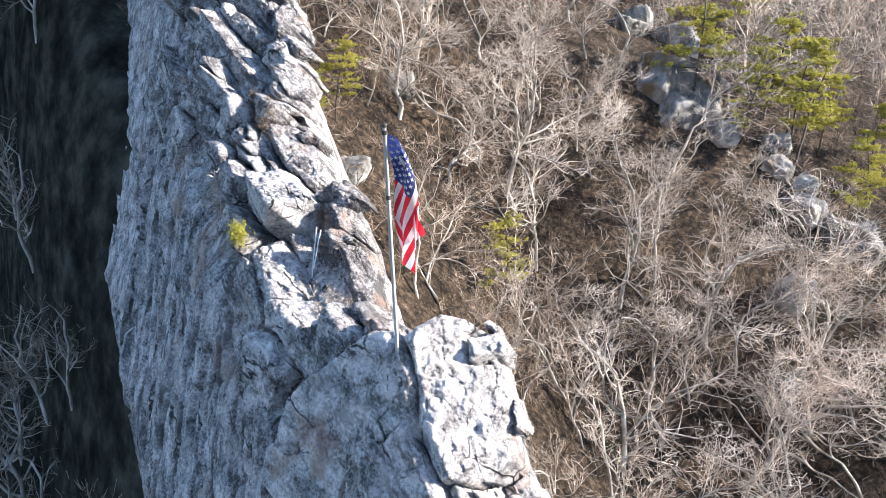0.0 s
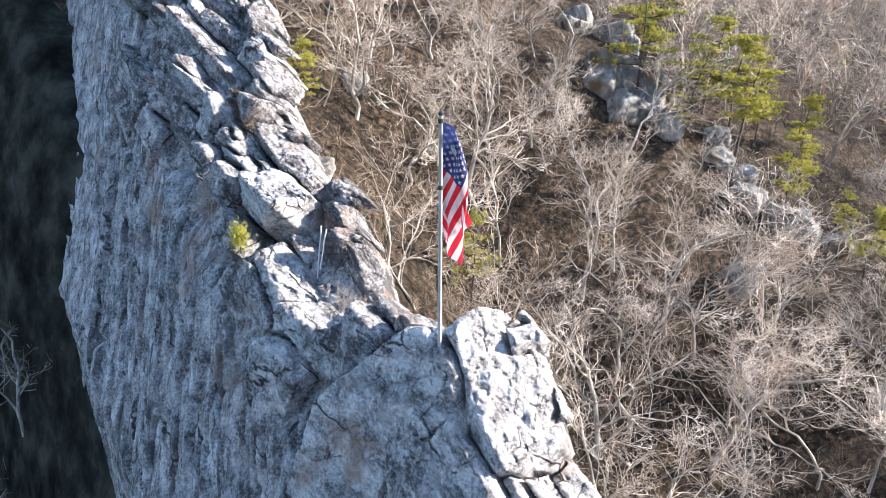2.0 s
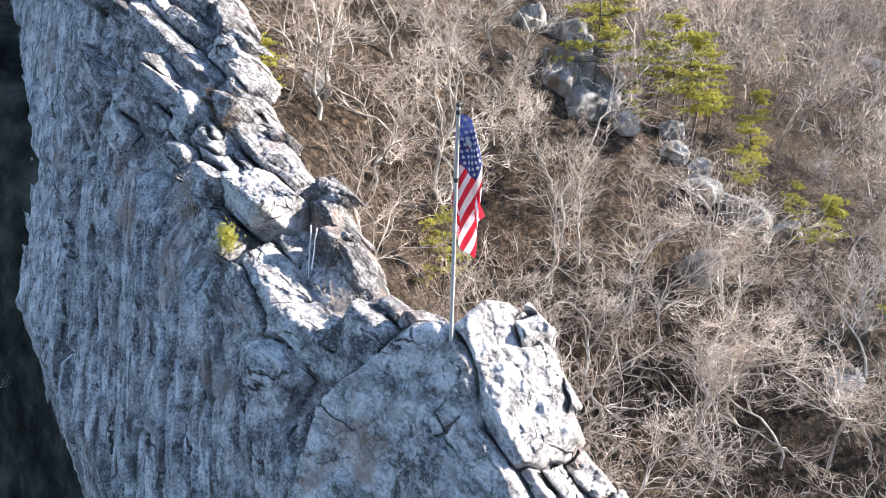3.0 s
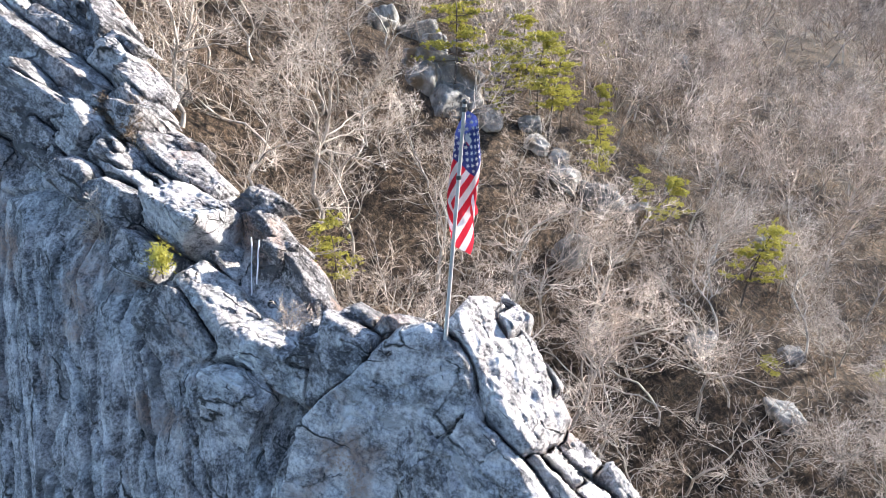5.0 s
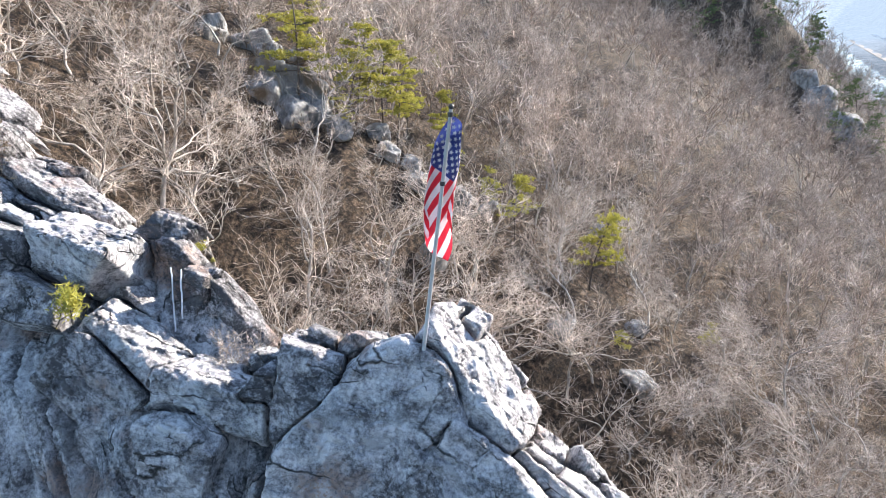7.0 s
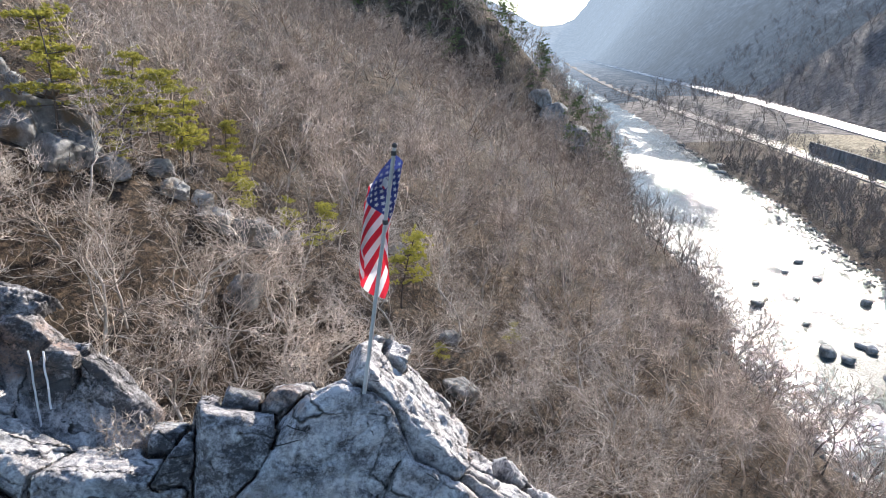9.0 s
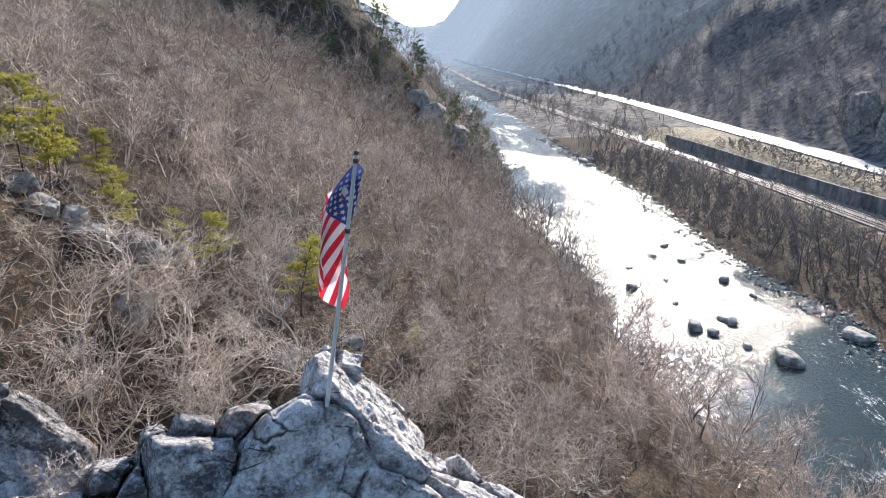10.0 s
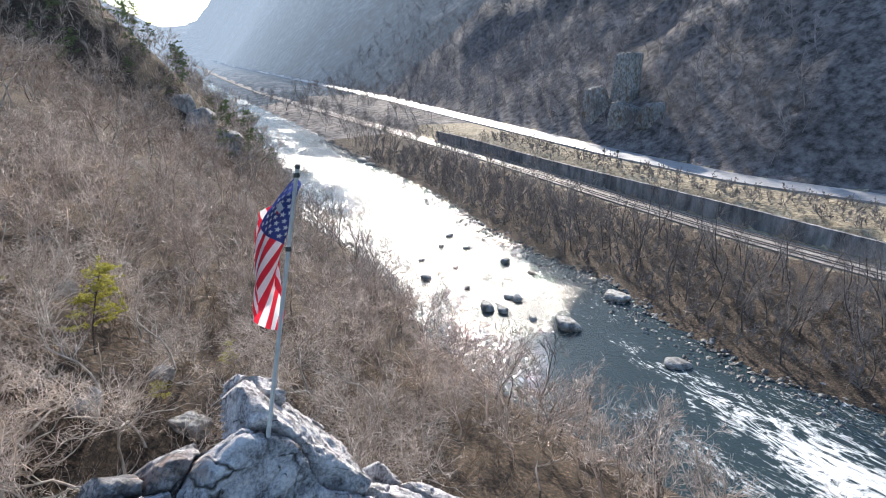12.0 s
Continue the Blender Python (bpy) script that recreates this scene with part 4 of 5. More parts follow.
# ---- trees ----
def branch_segments(height, levels, counts, seed, spread=0.9, trunk_r=0.14, wander=0.16, lean=(0, 0), first=0.3, steps=(7, 5, 4, 3, 2)):
    """Tapered pieces of a leafless tree: arrays of both ends, both radii and level."""
    rnd = random.Random(seed)
    out = []

    def grow(p, d, length, r, level):
        n = steps[level]
        pts = [(p.copy(), r)]
        for i in range(n):
            d = (d + Vector((rnd.gauss(0, wander), rnd.gauss(0, wander), rnd.gauss(0, wander) + (0.06 if level else 0.03)))).normalized()
            q = p + d * (length / n)
            r2 = r * (1 - 0.75 * (i + 1) / n) + (0.0 if level < levels else 0)
            out.append((p.copy(), q.copy(), max(pts[-1][1], 0.0055), max(r2, 0.004), level))
            pts.append((q.copy(), r2))
            p = q
        if level >= levels:
            return
        for c in range(counts[level]):
            t = rnd.uniform(first if level == 0 else 0.15, 1.0)
            k = min(int(t * n), n - 1)
            a, b = pts[k], pts[k + 1]
            f = t * n - k
            start = a[0].lerp(b[0], f)
            along = (b[0] - a[0]).normalized()
            az = rnd.uniform(0, 2 * math.pi)
            up = Vector((math.cos(az), math.sin(az), 0.25))
            side_ = (up - along * up.dot(along)).normalized()
            ang = rnd.uniform(0.45, 1.0) * spread
            nd = (along * math.cos(ang) + side_ * math.sin(ang)).normalized()
            grow(start, nd, length * rnd.uniform(0.38, 0.62) * (1.15 - 0.45 * t), max((a[1] + (b[1] - a[1]) * f) * rnd.uniform(0.45, 0.7), 0.008), level + 1)

    grow(Vector((0, 0, -0.3)), Vector((lean[0], lean[1], 1)).normalized(), height, trunk_r, 0)
    p0 = np.array([o[0] for o in out])
    p1 = np.array([o[1] for o in out])
    return p0, p1, np.array([o[2] for o in out]), np.array([o[3] for o in out]), np.array([o[4] for o in out])


def tubes(p0, p1, r0, r1, sides=3):
    """Open prisms round the pieces."""
    d = p1 - p0
    d = d / np.maximum(np.linalg.norm(d, axis=1), 1e-6)[:, None]
    ref = np.where(np.abs(d[:, 2:3]) > 0.9, np.array([[1.0, 0, 0]]), np.array([[0, 0, 1.0]]))
    a = np.cross(d, ref)
    a /= np.linalg.norm(a, axis=1)[:, None]
    b = np.cross(d, a)
    if sides == 1:
        # far twigs: one narrow face each, turned at random about the twig
        t = np.random.RandomState(len(p0)).uniform(0, np.pi, len(p0))[:, None]
        a = a * np.cos(t) + b * np.sin(t)
        v = np.stack([p0 - a * r0[:, None], p0 + a * r0[:, None], p1 + a * r1[:, None], p1 - a * r1[:, None]], 1)
        return v.reshape(-1, 3), np.arange(len(p0) * 4).reshape(-1, 4)
    th = np.arange(sides) / sides * 2 * np.pi
    ring = np.cos(th)[None, :, None] * a[:, None] + np.sin(th)[None, :, None] * b[:, None]
    v = np.concatenate([p0[:, None] + ring * r0[:, None, None], p1[:, None] + ring * r1[:, None, None]], 1)
    base = (np.arange(len(p0)) * 2 * sides)[:, None]
    i = np.arange(sides)
    j = (i + 1) % sides
    f = np.stack([i, j, j + sides, i + sides], -1)
    return v.reshape(-1, 3), (base[:, :, None] + f[None]).reshape(-1, 4)


def tree_parts(seed, height, twig=None, **kw):
    p0, p1, r0, r1, lv = branch_segments(height, seed=seed, **kw)
    big = lv <= 1
    va, fa = tubes(p0[big], p1[big], r0[big], r1[big], 5)
    mid = lv == 2
    vb, fb = tubes(p0[mid], p1[mid], np.maximum(r0[mid], 0.013), np.maximum(r1[mid], 0.009), 3)
    tip = lv > 2
    vc, fc = tubes(p0[tip], p1[tip], np.maximum(r0[tip] * 1.1, 0.0075), np.maximum(r1[tip] * 1.1, 0.005), 1)
    vb, fb = np.concatenate([vb, vc]), np.concatenate([fb, fc + len(vb)])
    return mesh_of("trunk", va, fa, [BARK], True), mesh_of("crown", vb, fb, [twig or PALE_TWIG])


NEAR_KIND = [tree_parts(20 + k, 7.4 + 0.5 * k, levels=4, counts=(9, 7, 5, 2), spread=1.05 + 0.05 * k, trunk_r=0.095, wander=0.30, first=0.15, twig=TWIG if k % 2 else PALE_TWIG, steps=(8, 6, 4, 2, 1), lean=(0.2 * (k % 3 - 1), 0.16 * (k % 2))) for k in range(6)]


# x, y, height
PINES = [(17.4, 45.6, 8.6), (22.7, 46.0, 6.8), (23.0, 41.2, 6.6), (25.2, 38.2, 3.8), (29.8, 43.9, 4.6), (19.2, 42.6, 2.8), (30.1, 27.9, 6.0), (35.9, 21.2, 2.6), (47.0, 65.0, 3.2), (27.9, 33.4, 5.0), (3.2, 30.7, 4.8),
         (20.6, 44.2, 5.4), (25.6, 43.4, 5.2), (27.6, 40.4, 4.6), (24.4, 45.0, 6.4), (28.8, 37.0, 3.4), (-5.6, 33.6, 4.0), (-6.4, 31.5, 3.0), (26.9, 22.7, 2.2), (20.8, 62.0, 6.0), (26.5, 60.0, 6.6), (13.5, 57.0, 5.4)]

# the large bare trees: x, y, size, lean
LARGE = [(4.0, 35.8, 1.1, 4), (8.7, 25.5, 0.95, -14), (11.2, 27.2, 0.95, 8), (15.1, 25.8, 0.95, 16), (-2.6, 37.7, 0.85, 2), (-1.8, 42.3, 0.8, 0), (0.1, 35.3, 0.7, 22), (14.6, 31.5, 0.9, -8), (18.0, 28.5, 0.85, 10), (10.0, 33.0, 0.85, -10)]


def clear_of_pines(x, y, gap):
    px, py, ph = np.array(PINES).T
    # open ground round each pine and just downhill of it
    return (np.hypot(x[:, None] - px, y[:, None] - py) > gap).all(1) & (np.hypot(x[:, None] - px + 1.6, y[:, None] - py + 2.8) > gap).all(1)


def clear_of_crag(x, y, gap):
    s = (x - BASE[0]) * ALONG[0] + (y - BASE[1]) * ALONG[1]
    w = (x - BASE[0]) * ACROSS[0] + (y - BASE[1]) * ACROSS[1]
    z = np.interp(s, CREST[:, 0], CREST[:, 2]) - land(x, y)
    return (w < -3.2 - 0.33 * z - gap) | (w > 7.5 + gap)


def scatter(x0, x1, y0, y1, step, seed, keep):
    rs = np.random.RandomState(seed)
    gx, gy = np.meshgrid(np.arange(x0, x1, step), np.arange(y0, y1, step))
    x, y = (gx + rs.uniform(-0.48, 0.48, gx.shape) * step).ravel(), (gy + rs.uniform(-0.48, 0.48, gy.shape) * step).ravel()
    k = keep(x, y)
    return x[k], y[k], rs


def near_trees():
    x, y, rs = scatter(-14, 46, 8, 62, 3.3, 5, lambda x, y: clear_of_crag(x, y, 0.0) & (side(BANK_L, x, y) > 14) & (np.hypot(x - 4, y - 18) < 36) & clear_of_pines(x, y, 2.1) & ((x - BASE[0]) * ACROSS[0] + (y - BASE[1]) * ACROSS[1] < 0))
    z = land(x, y)
    first = {}
    for i, (px, py, pz) in enumerate(zip(x, y, z)):
        k = rs.randint(len(NEAR_KIND))
        thin = rs.uniform()
        along, across = (px - BASE[0]) * ALONG[0] + (py - BASE[1]) * ALONG[1], (px - BASE[0]) * ACROSS[0] + (py - BASE[1]) * ACROSS[1]
        # shade of the hollow behind the crag, put into browner twigs; open slope pale
        hollow = across > -17 and along > 6
        if (hollow and thin < 0.25) or min(math.hypot(px - bx_, py - by_) for bx_, by_, *_ in LARGE) < 1.7 or math.hypot(px - 16.6, py - 46.4) < 4.0 or math.hypot(px - 23, py - 37) < 2.6:
            continue
        k = (k // 2) * 2 + int(hollow)
        m = Matrix.Translation((px, py, pz)) @ pose(0, 0, 0, rs.uniform(-6, 6), rs.uniform(-6, 6), rs.uniform(0, 360)) @ Matrix.Scale(rs.uniform(0.55, 1.05), 4)
        tree = new("bare_tree")
        tree.matrix_basis = m
        tagged(tree, "leafless grey hardwood tree on the leaf-strewn slope", "tree", "bare trees on the slope")
        part("trunk", NEAR_KIND[k][0], tree)
        part("crown", NEAR_KIND[k][1], tree, "fine pale bare twigs")
    return len(x)


N_NEAR = near_trees()


def woods(name, places, kinds, label, mat, smin, smax, seed, sides=1):
    """Many trees in one mesh; places: x, y, z."""
    rs = np.random.RandomState(seed)
    vs, fs, base = [], [], 0
    temp = [tubes(*k[:4], sides=sides) for k in kinds]
    which = rs.randint(len(kinds), size=len(places[0]))
    for k, (tv, tf) in enumerate(temp):
        idx = np.where(which == k)[0]
        if not len(idx):
            continue
        a, sc = rs.uniform(0, 2 * np.pi, len(idx)), rs.uniform(smin, smax, len(idx))
        c, sn = np.cos(a) * sc, np.sin(a) * sc
        lean = rs.normal(0, 0.06, (2, len(idx)))
        X = c[:, None] * tv[:, 0] - sn[:, None] * tv[:, 1] + lean[0][:, None] * tv[:, 2] + places[0][idx][:, None]
        Y = sn[:, None] * tv[:, 0] + c[:, None] * tv[:, 1] + lean[1][:, None] * tv[:, 2] + places[1][idx][:, None]
        Z = sc[:, None] * tv[:, 2] + places[2][idx][:, None]
        vs.append(np.stack([X, Y, Z], -1).reshape(-1, 3))
        fs.append((tf[None] + (np.arange(len(idx)) * len(tv))[:, None, None] + base).reshape(-1, 4))
        base += len(idx) * len(tv)
    me = mesh_of(name, np.concatenate(vs), np.concatenate(fs), [mat])
    return tagged(new(name, me), label, "woods", kind="stuff")


def thick(k, r):
    return (k[0], k[1], np.maximum(k[2], r), np.maximum(k[3], r * 0.7), k[4])


MID = [thick(branch_segments(8.5, levels=3, counts=(10, 6, 5), seed=60 + k, spread=1.0, trunk_r=0.12, wander=0.2, first=0.2, steps=(4, 3, 2, 1)), 0.021) for k in range(5)]
FAR = [thick(branch_segments(10, levels=2, counts=(12, 9), seed=80 + k, spread=1.0, trunk_r=0.14, wander=0.2, first=0.25, steps=(3, 2, 1)), 0.04) for k in range(5)]

mx, my, _ = scatter(-30, 120, -30, 120, 4.7, 8, lambda x, y: clear_of_crag(x, y, 0.5) & (side(BANK_L, x, y) > 3) & (np.hypot(x - 4, y - 18) >= 36) & clear_of_pines(x, y, 2.1) & (np.hypot(x, y) < 105) & (x * 0.9 + y > 5))
woods("hillside_woods", (mx, my, land(mx, my)), MID, "leafless grey-brown woods covering the sunlit slope", SLOPE_TWIG, 0.6, 1.1, 9)
fx, fy, _ = scatter(20, 330, -40, 330, 6.4, 12, lambda x, y: (side(BANK_L, x, y) > 3) & (np.hypot(x, y) >= 105) & (y < 30 + 0.75 * x))
woods("distant_woods", (fx, fy, land(fx, fy)), FAR, "leafless woods on the distant slope", TWIG, 0.7, 1.1, 13)
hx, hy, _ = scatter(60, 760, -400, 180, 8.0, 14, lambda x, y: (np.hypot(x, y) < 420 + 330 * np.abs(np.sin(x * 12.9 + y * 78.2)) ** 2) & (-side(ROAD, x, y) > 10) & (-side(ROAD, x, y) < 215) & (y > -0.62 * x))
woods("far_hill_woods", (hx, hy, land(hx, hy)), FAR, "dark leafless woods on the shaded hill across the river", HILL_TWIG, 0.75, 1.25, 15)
vx, vy, _ = scatter(-120, 10, 0, 190, 7.0, 16, lambda x, y: ((x - BASE[0]) * ACROSS[0] + (y - BASE[1]) * ACROSS[1] > 9) & (np.hypot(x, y) > 14) & (y > 0.7 * -x))
woods("gully_woods", (vx, vy, land(vx, vy)), MID, "shaded leafless woods deep in the gully beside the crag", TWIG, 0.8, 1.3, 17)


# ---- pines ----
def pine_parts(seed, height, tufts=10, lvl=1.0, needles=13):
    """Trunk, bare limbs, and tufts of needles lying in flat sprays."""
    rnd = random.Random(seed)
    segs, clumps = [], []
    p, r = Vector((0, 0, -0.3)), 0.11
    d = Vector((rnd.uniform(-0.08, 0.08), rnd.uniform(-0.08, 0.08), 1))
    trunk = [p.copy()]
    for i in range(9):
        d = (d + Vector((rnd.gauss(0, 0.05), rnd.gauss(0, 0.05), 0.05))).normalized()
        q = p + d * (height + 0.3) / 9
        segs.append((p.copy(), q.copy(), r, r * 0.86))
        r *= 0.86
        p = q
        trunk.append(p.copy())
    for w in range(int(20 * lvl)):
        t = rnd.uniform(0.3, 1.0)
        k = min(int(t * 9), 8)
        o = trunk[k].lerp(trunk[k + 1], t * 9 - k)
        az = rnd.uniform(0, 2 * math.pi)
        ln = height * rnd.uniform(0.16, 0.34) * (1.25 - 0.75 * t)
        dr = Vector((math.cos(az), math.sin(az), rnd.uniform(-0.05, 0.3))).normalized()
        a = o
        for j in range(3):
            b = a + dr * ln / 3
            segs.append((a.copy(), b.copy(), 0.035 - 0.009 * j, 0.028 - 0.009 * j))
            if j:
                for c in range(tufts * 3 // 4):
                    sd = Vector((rnd.gauss(0, 0.36), rnd.gauss(0, 0.36), rnd.gauss(0.06, 0.055))) * (height / 6.5)
                    clumps.append(b + sd)
                    if c % 2 == 0:
                        segs.append((b.copy(), b + sd, 0.012, 0.006))
            a = b
            dr = (dr + Vector((rnd.gauss(0, 0.2), rnd.gauss(0, 0.2), 0.08))).normalized()
    for c in range(tufts):
        clumps.append(trunk[-1] + Vector((rnd.gauss(0, 0.2), rnd.gauss(0, 0.2), rnd.gauss(-0.2, 0.25))))
    p0, p1 = np.array([g[0] for g in segs]), np.array([g[1] for g in segs])
    va, fa = tubes(p0, p1, np.array([g[2] for g in segs]), np.array([g[3] for g in segs]), 4)
    rs = np.random.RandomState(seed)
    c = np.array(clumps)
    n = needles
    cen = np.repeat(c, n, 0)
    dr = rs.normal(0, 1, cen.shape) * (1, 1, 0.7) + (0, 0, 0.35)
    dr /= np.linalg.norm(dr, axis=1)[:, None]
    ln = rs.uniform(0.10, 0.21, (len(cen), 1)) * (height / 6.5) ** 0.5
    sd = np.cross(dr, rs.normal(0, 1, cen.shape))
    sd /= np.linalg.norm(sd, axis=1)[:, None]
    wd = 0.045 * (height / 6.5) ** 0.5
    v = np.stack([cen - sd * wd, cen + sd * wd, cen + dr * ln + sd * wd * 0.4, cen + dr * ln - sd * wd * 0.4], 1).reshape(-1, 3)
    return (va, fa), (v, np.arange(len(v)).reshape(-1, 4))


PINE_KIND = []
for k in range(5):
    (va, fa), (vb, fb) = pine_parts(200 + k, 6.5, 14)
    PINE_KIND.append((mesh_of("trunk", va, fa, [DARK_BARK], True), mesh_of("crown", vb, fb, [NEEDLE])))
for i, (px, py, ph) in enumerate(PINES):
    pine = tagged(new("pine_tree"), "yellow-green pine with open flat sprays on the rocky slope", "pine", "pines on the slope")
    pine.matrix_basis = Matrix.Translation((px, py, float(land(px, py)))) @ pose(0, 0, 0, 0, 0, i * 77) @ Matrix.Scale(ph / 6.5, 4)
    part("trunk", PINE_KIND[i % 5][0], pine, "thin dark trunk with bare limbs")
    part("crown", PINE_KIND[i % 5][1], pine)


def pine_woods(name, x, y, smin, smax, seed, label):
    rs = np.random.RandomState(seed)
    vs, fs, ix, base = [], [], [], 0
    for k in range(3):
        (va, fa), (vb, fb) = pine_parts(300 + k, 9.0, 4, 0.9, 8)
        # broad tufts, as they are seen from far
        c = vb.reshape(-1, 4, 3)
        vb = (c.mean(1, keepdims=True) + (c - c.mean(1, keepdims=True)) * 2.6).reshape(-1, 3)
        for px, py in list(zip(x, y))[k::3]:
            sc, an = rs.uniform(smin, smax), rs.uniform(0, 6.3)
            m = np.array([[math.cos(an), -math.sin(an), 0], [math.sin(an), math.cos(an), 0], [0, 0, 1]]) * sc
            o = np.array((px, py, float(land(px, py))))
            for vv, ff, mi in ((va, fa, 1), (vb, fb, 0)):
                vs.append(vv @ m.T + o)
                fs.append(ff + base)
                ix.append(np.full(len(ff), mi))
                base += len(vv)
    me = mesh_of(name, np.concatenate(vs), np.concatenate(fs), [DARK_NEEDLE, DARK_BARK], index=np.concatenate(ix))
    return tagged(new(name, me), label, "woods", kind="stuff")


gx, gy, _ = scatter(150, 270, 40, 200, 11.0, 21, lambda x, y: (side(BANK_L, x, y) > 2) & (np.abs(x - 214 - 0.15 * (y - 60)) < 23 + 9 * np.sin(y * 0.13)))
pine_woods("spur_pines", gx, gy, 0.75, 1.4, 22, "dark green pines along the spur above the river")


# ---- ledges on the slope ----
def ledge(x, y, size, seed, n=16):
    ob = tagged(new("rock_outcrop", rock_mesh("rock_outcrop", (size * 0.55, size * 0.45, size * 0.42), seed, n, mat=LEDGE)), "grey broken rock ledge showing through the wooded slope", "rock", "ledges on the slope")
    ob.matrix_basis = Matrix.Translation((x, y, float(land(x, y)) + size * 0.04)) @ pose(0, 0, 0, 18 * math.sin(seed), 25 * math.cos(seed * 2), seed * 61)


for i, (x, y, z) in enumerate([(18.3, 46.1, 3.4), (16.2, 47.6, 4.4), (14.9, 46.2, 3.6), (16.6, 45.0, 3.0), (19.2, 56.7, 3.4), (16.3, 57.7, 3.0), (22.2, 37.9, 2.4), (24.2, 36.8, 2.8), (22.6, 43.0, 2.2), (25.2, 36.2, 2.2), (19.7, 33.0, 2.6), (19.6, 54.5, 3.0), (17.0, 45.4, 2.4), (19.8, 46.8, 2.0), (20.6, 57.8, 2.8),
                               (64.9, 71.6, 2.6), (24.5, 25.9, 2.0), (26.4, 20.9, 2.2), (17.6, 44.2, 3.0), (16.0, 44.0, 3.2), (18.6, 42.8, 2.6), (21.5, 40.5, 2.0), (23.0, 39.6, 1.8), (26.0, 37.6, 1.8), (28.0, 36.4, 2.2), (15.0, 55.6, 2.4), (22.4, 55.4, 2.4), (-4.6, 30.4, 1.8), (-5.2, 28.0, 1.6), (-2.5, 40.0, 2.0), (30.5, 24.0, 1.6), (58.0, 60.0, 2.0), (40.0, 35.0, 1.8)]):
    ledge(x, y, z, i + 40.3)
for i, (x, y, z) in enumerate([(203, 69, 13), (207, 76, 11), (199, 62, 9), (212, 84, 9)]):
    ledge(x, y, z, i + 90.3)
for i, (x, y, a, h, turn) in enumerate([(272, -71, 6, 11, 20), (252, -77, 5, 7, 35), (239, -83, 4, 7, 30), (266, -82, 7, 17, 25)]):
    cliff = tagged(new("cliff", rock_mesh("cliff", (a, 5, h), i + 160.3, 24, 5.0, LEDGE)), "grey rock cliff standing out of the shaded woods", "cliff", "cliffs above the road")
    cliff.matrix_basis = Matrix.Translation((x, y, float(land(x, y)) + h * 0.2)) @ pose(0, 0, 0, 0, 0, turn)


# ---- the flag ----
POLE_FOOT, POLE_TOP = Vector((-0.73, 9.15, 41.05)), Vector((-0.776, 8.46, 44.93))


def build_flagpole():
    thing = tagged(new("flagpole"), "thin leaning metal flagpole wedged between summit rocks", "flagpole")
    a, b = np.array(POLE_FOOT)[None], np.array(POLE_TOP)[None]
    v, f = tubes(a, b, np.array([0.032]), np.array([0.026]), 12)
    part("pole", mesh_of("pole", v, f, [POLE], True), thing)
    bmx = bmesh.new()
    bmesh.ops.create_uvsphere(bmx, u_segments=12, v_segments=8, radius=0.036, matrix=Matrix.Translation(POLE_TOP))
    me = bpy.data.meshes.new("finial")
    bmx.to_mesh(me)
    bmx.free()
    me.materials.append(DARK_METAL)
    part("finial", me, thing, "small dark ball finial")
    d = (POLE_FOOT - POLE_TOP).normalized()
    for k in (0.10, 1.05):
        bmx = bmesh.new()
        c = POLE_TOP + d * k
        bmesh.ops.create_cone(bmx, cap_ends=True, segments=12, radius1=0.038, radius2=0.038, depth=0.06, matrix=Matrix.Translation(c))
        me = bpy.data.meshes.new("ring")
        bmx.to_mesh(me)
        bmx.free()
        me.materials.append(DARK_METAL)
        part("ring", me, thing, "dark metal ring holding the flag")


def cloth(u, v):
    """The drooping flag: u along the fly, v down the hoist, metres."""
    lat_axis, back = np.array((0.71, -0.71, 0)), np.array((0.70, 0.70, 0))
    q = -0.51 * u + 0.86 * v
    down = 0.86 * u + 0.51 * v
    open_ = np.clip(0.35 + 0.9 * down, 0, 1)
    wide = 0.11 + 0.095 * open_
    lat = wide * np.sin(q / wide) + 0.03 * np.sin(3.1 * down)
    fold = 0.22 * np.maximum(np.abs(q) - 0.2, 0) + 0.035 * np.sin(16 * q + 3 * down) + 0.03 * np.sin(5 * down + 6 * q) * open_
    o = np.array(POLE_TOP) + np.array((0.04, 0.03, -0.12))
    drift = 0.17 * (1 - np.exp(-1.6 * down))
    o = o + (0.22 * (1 - np.exp(-1.5 * down)))[..., None] * np.array((0.5, 1.9, 0))
    return o + lat[..., None] * lat_axis + (fold + drift)[..., None] * back - down[..., None] * np.array((0, 0, 1.0))


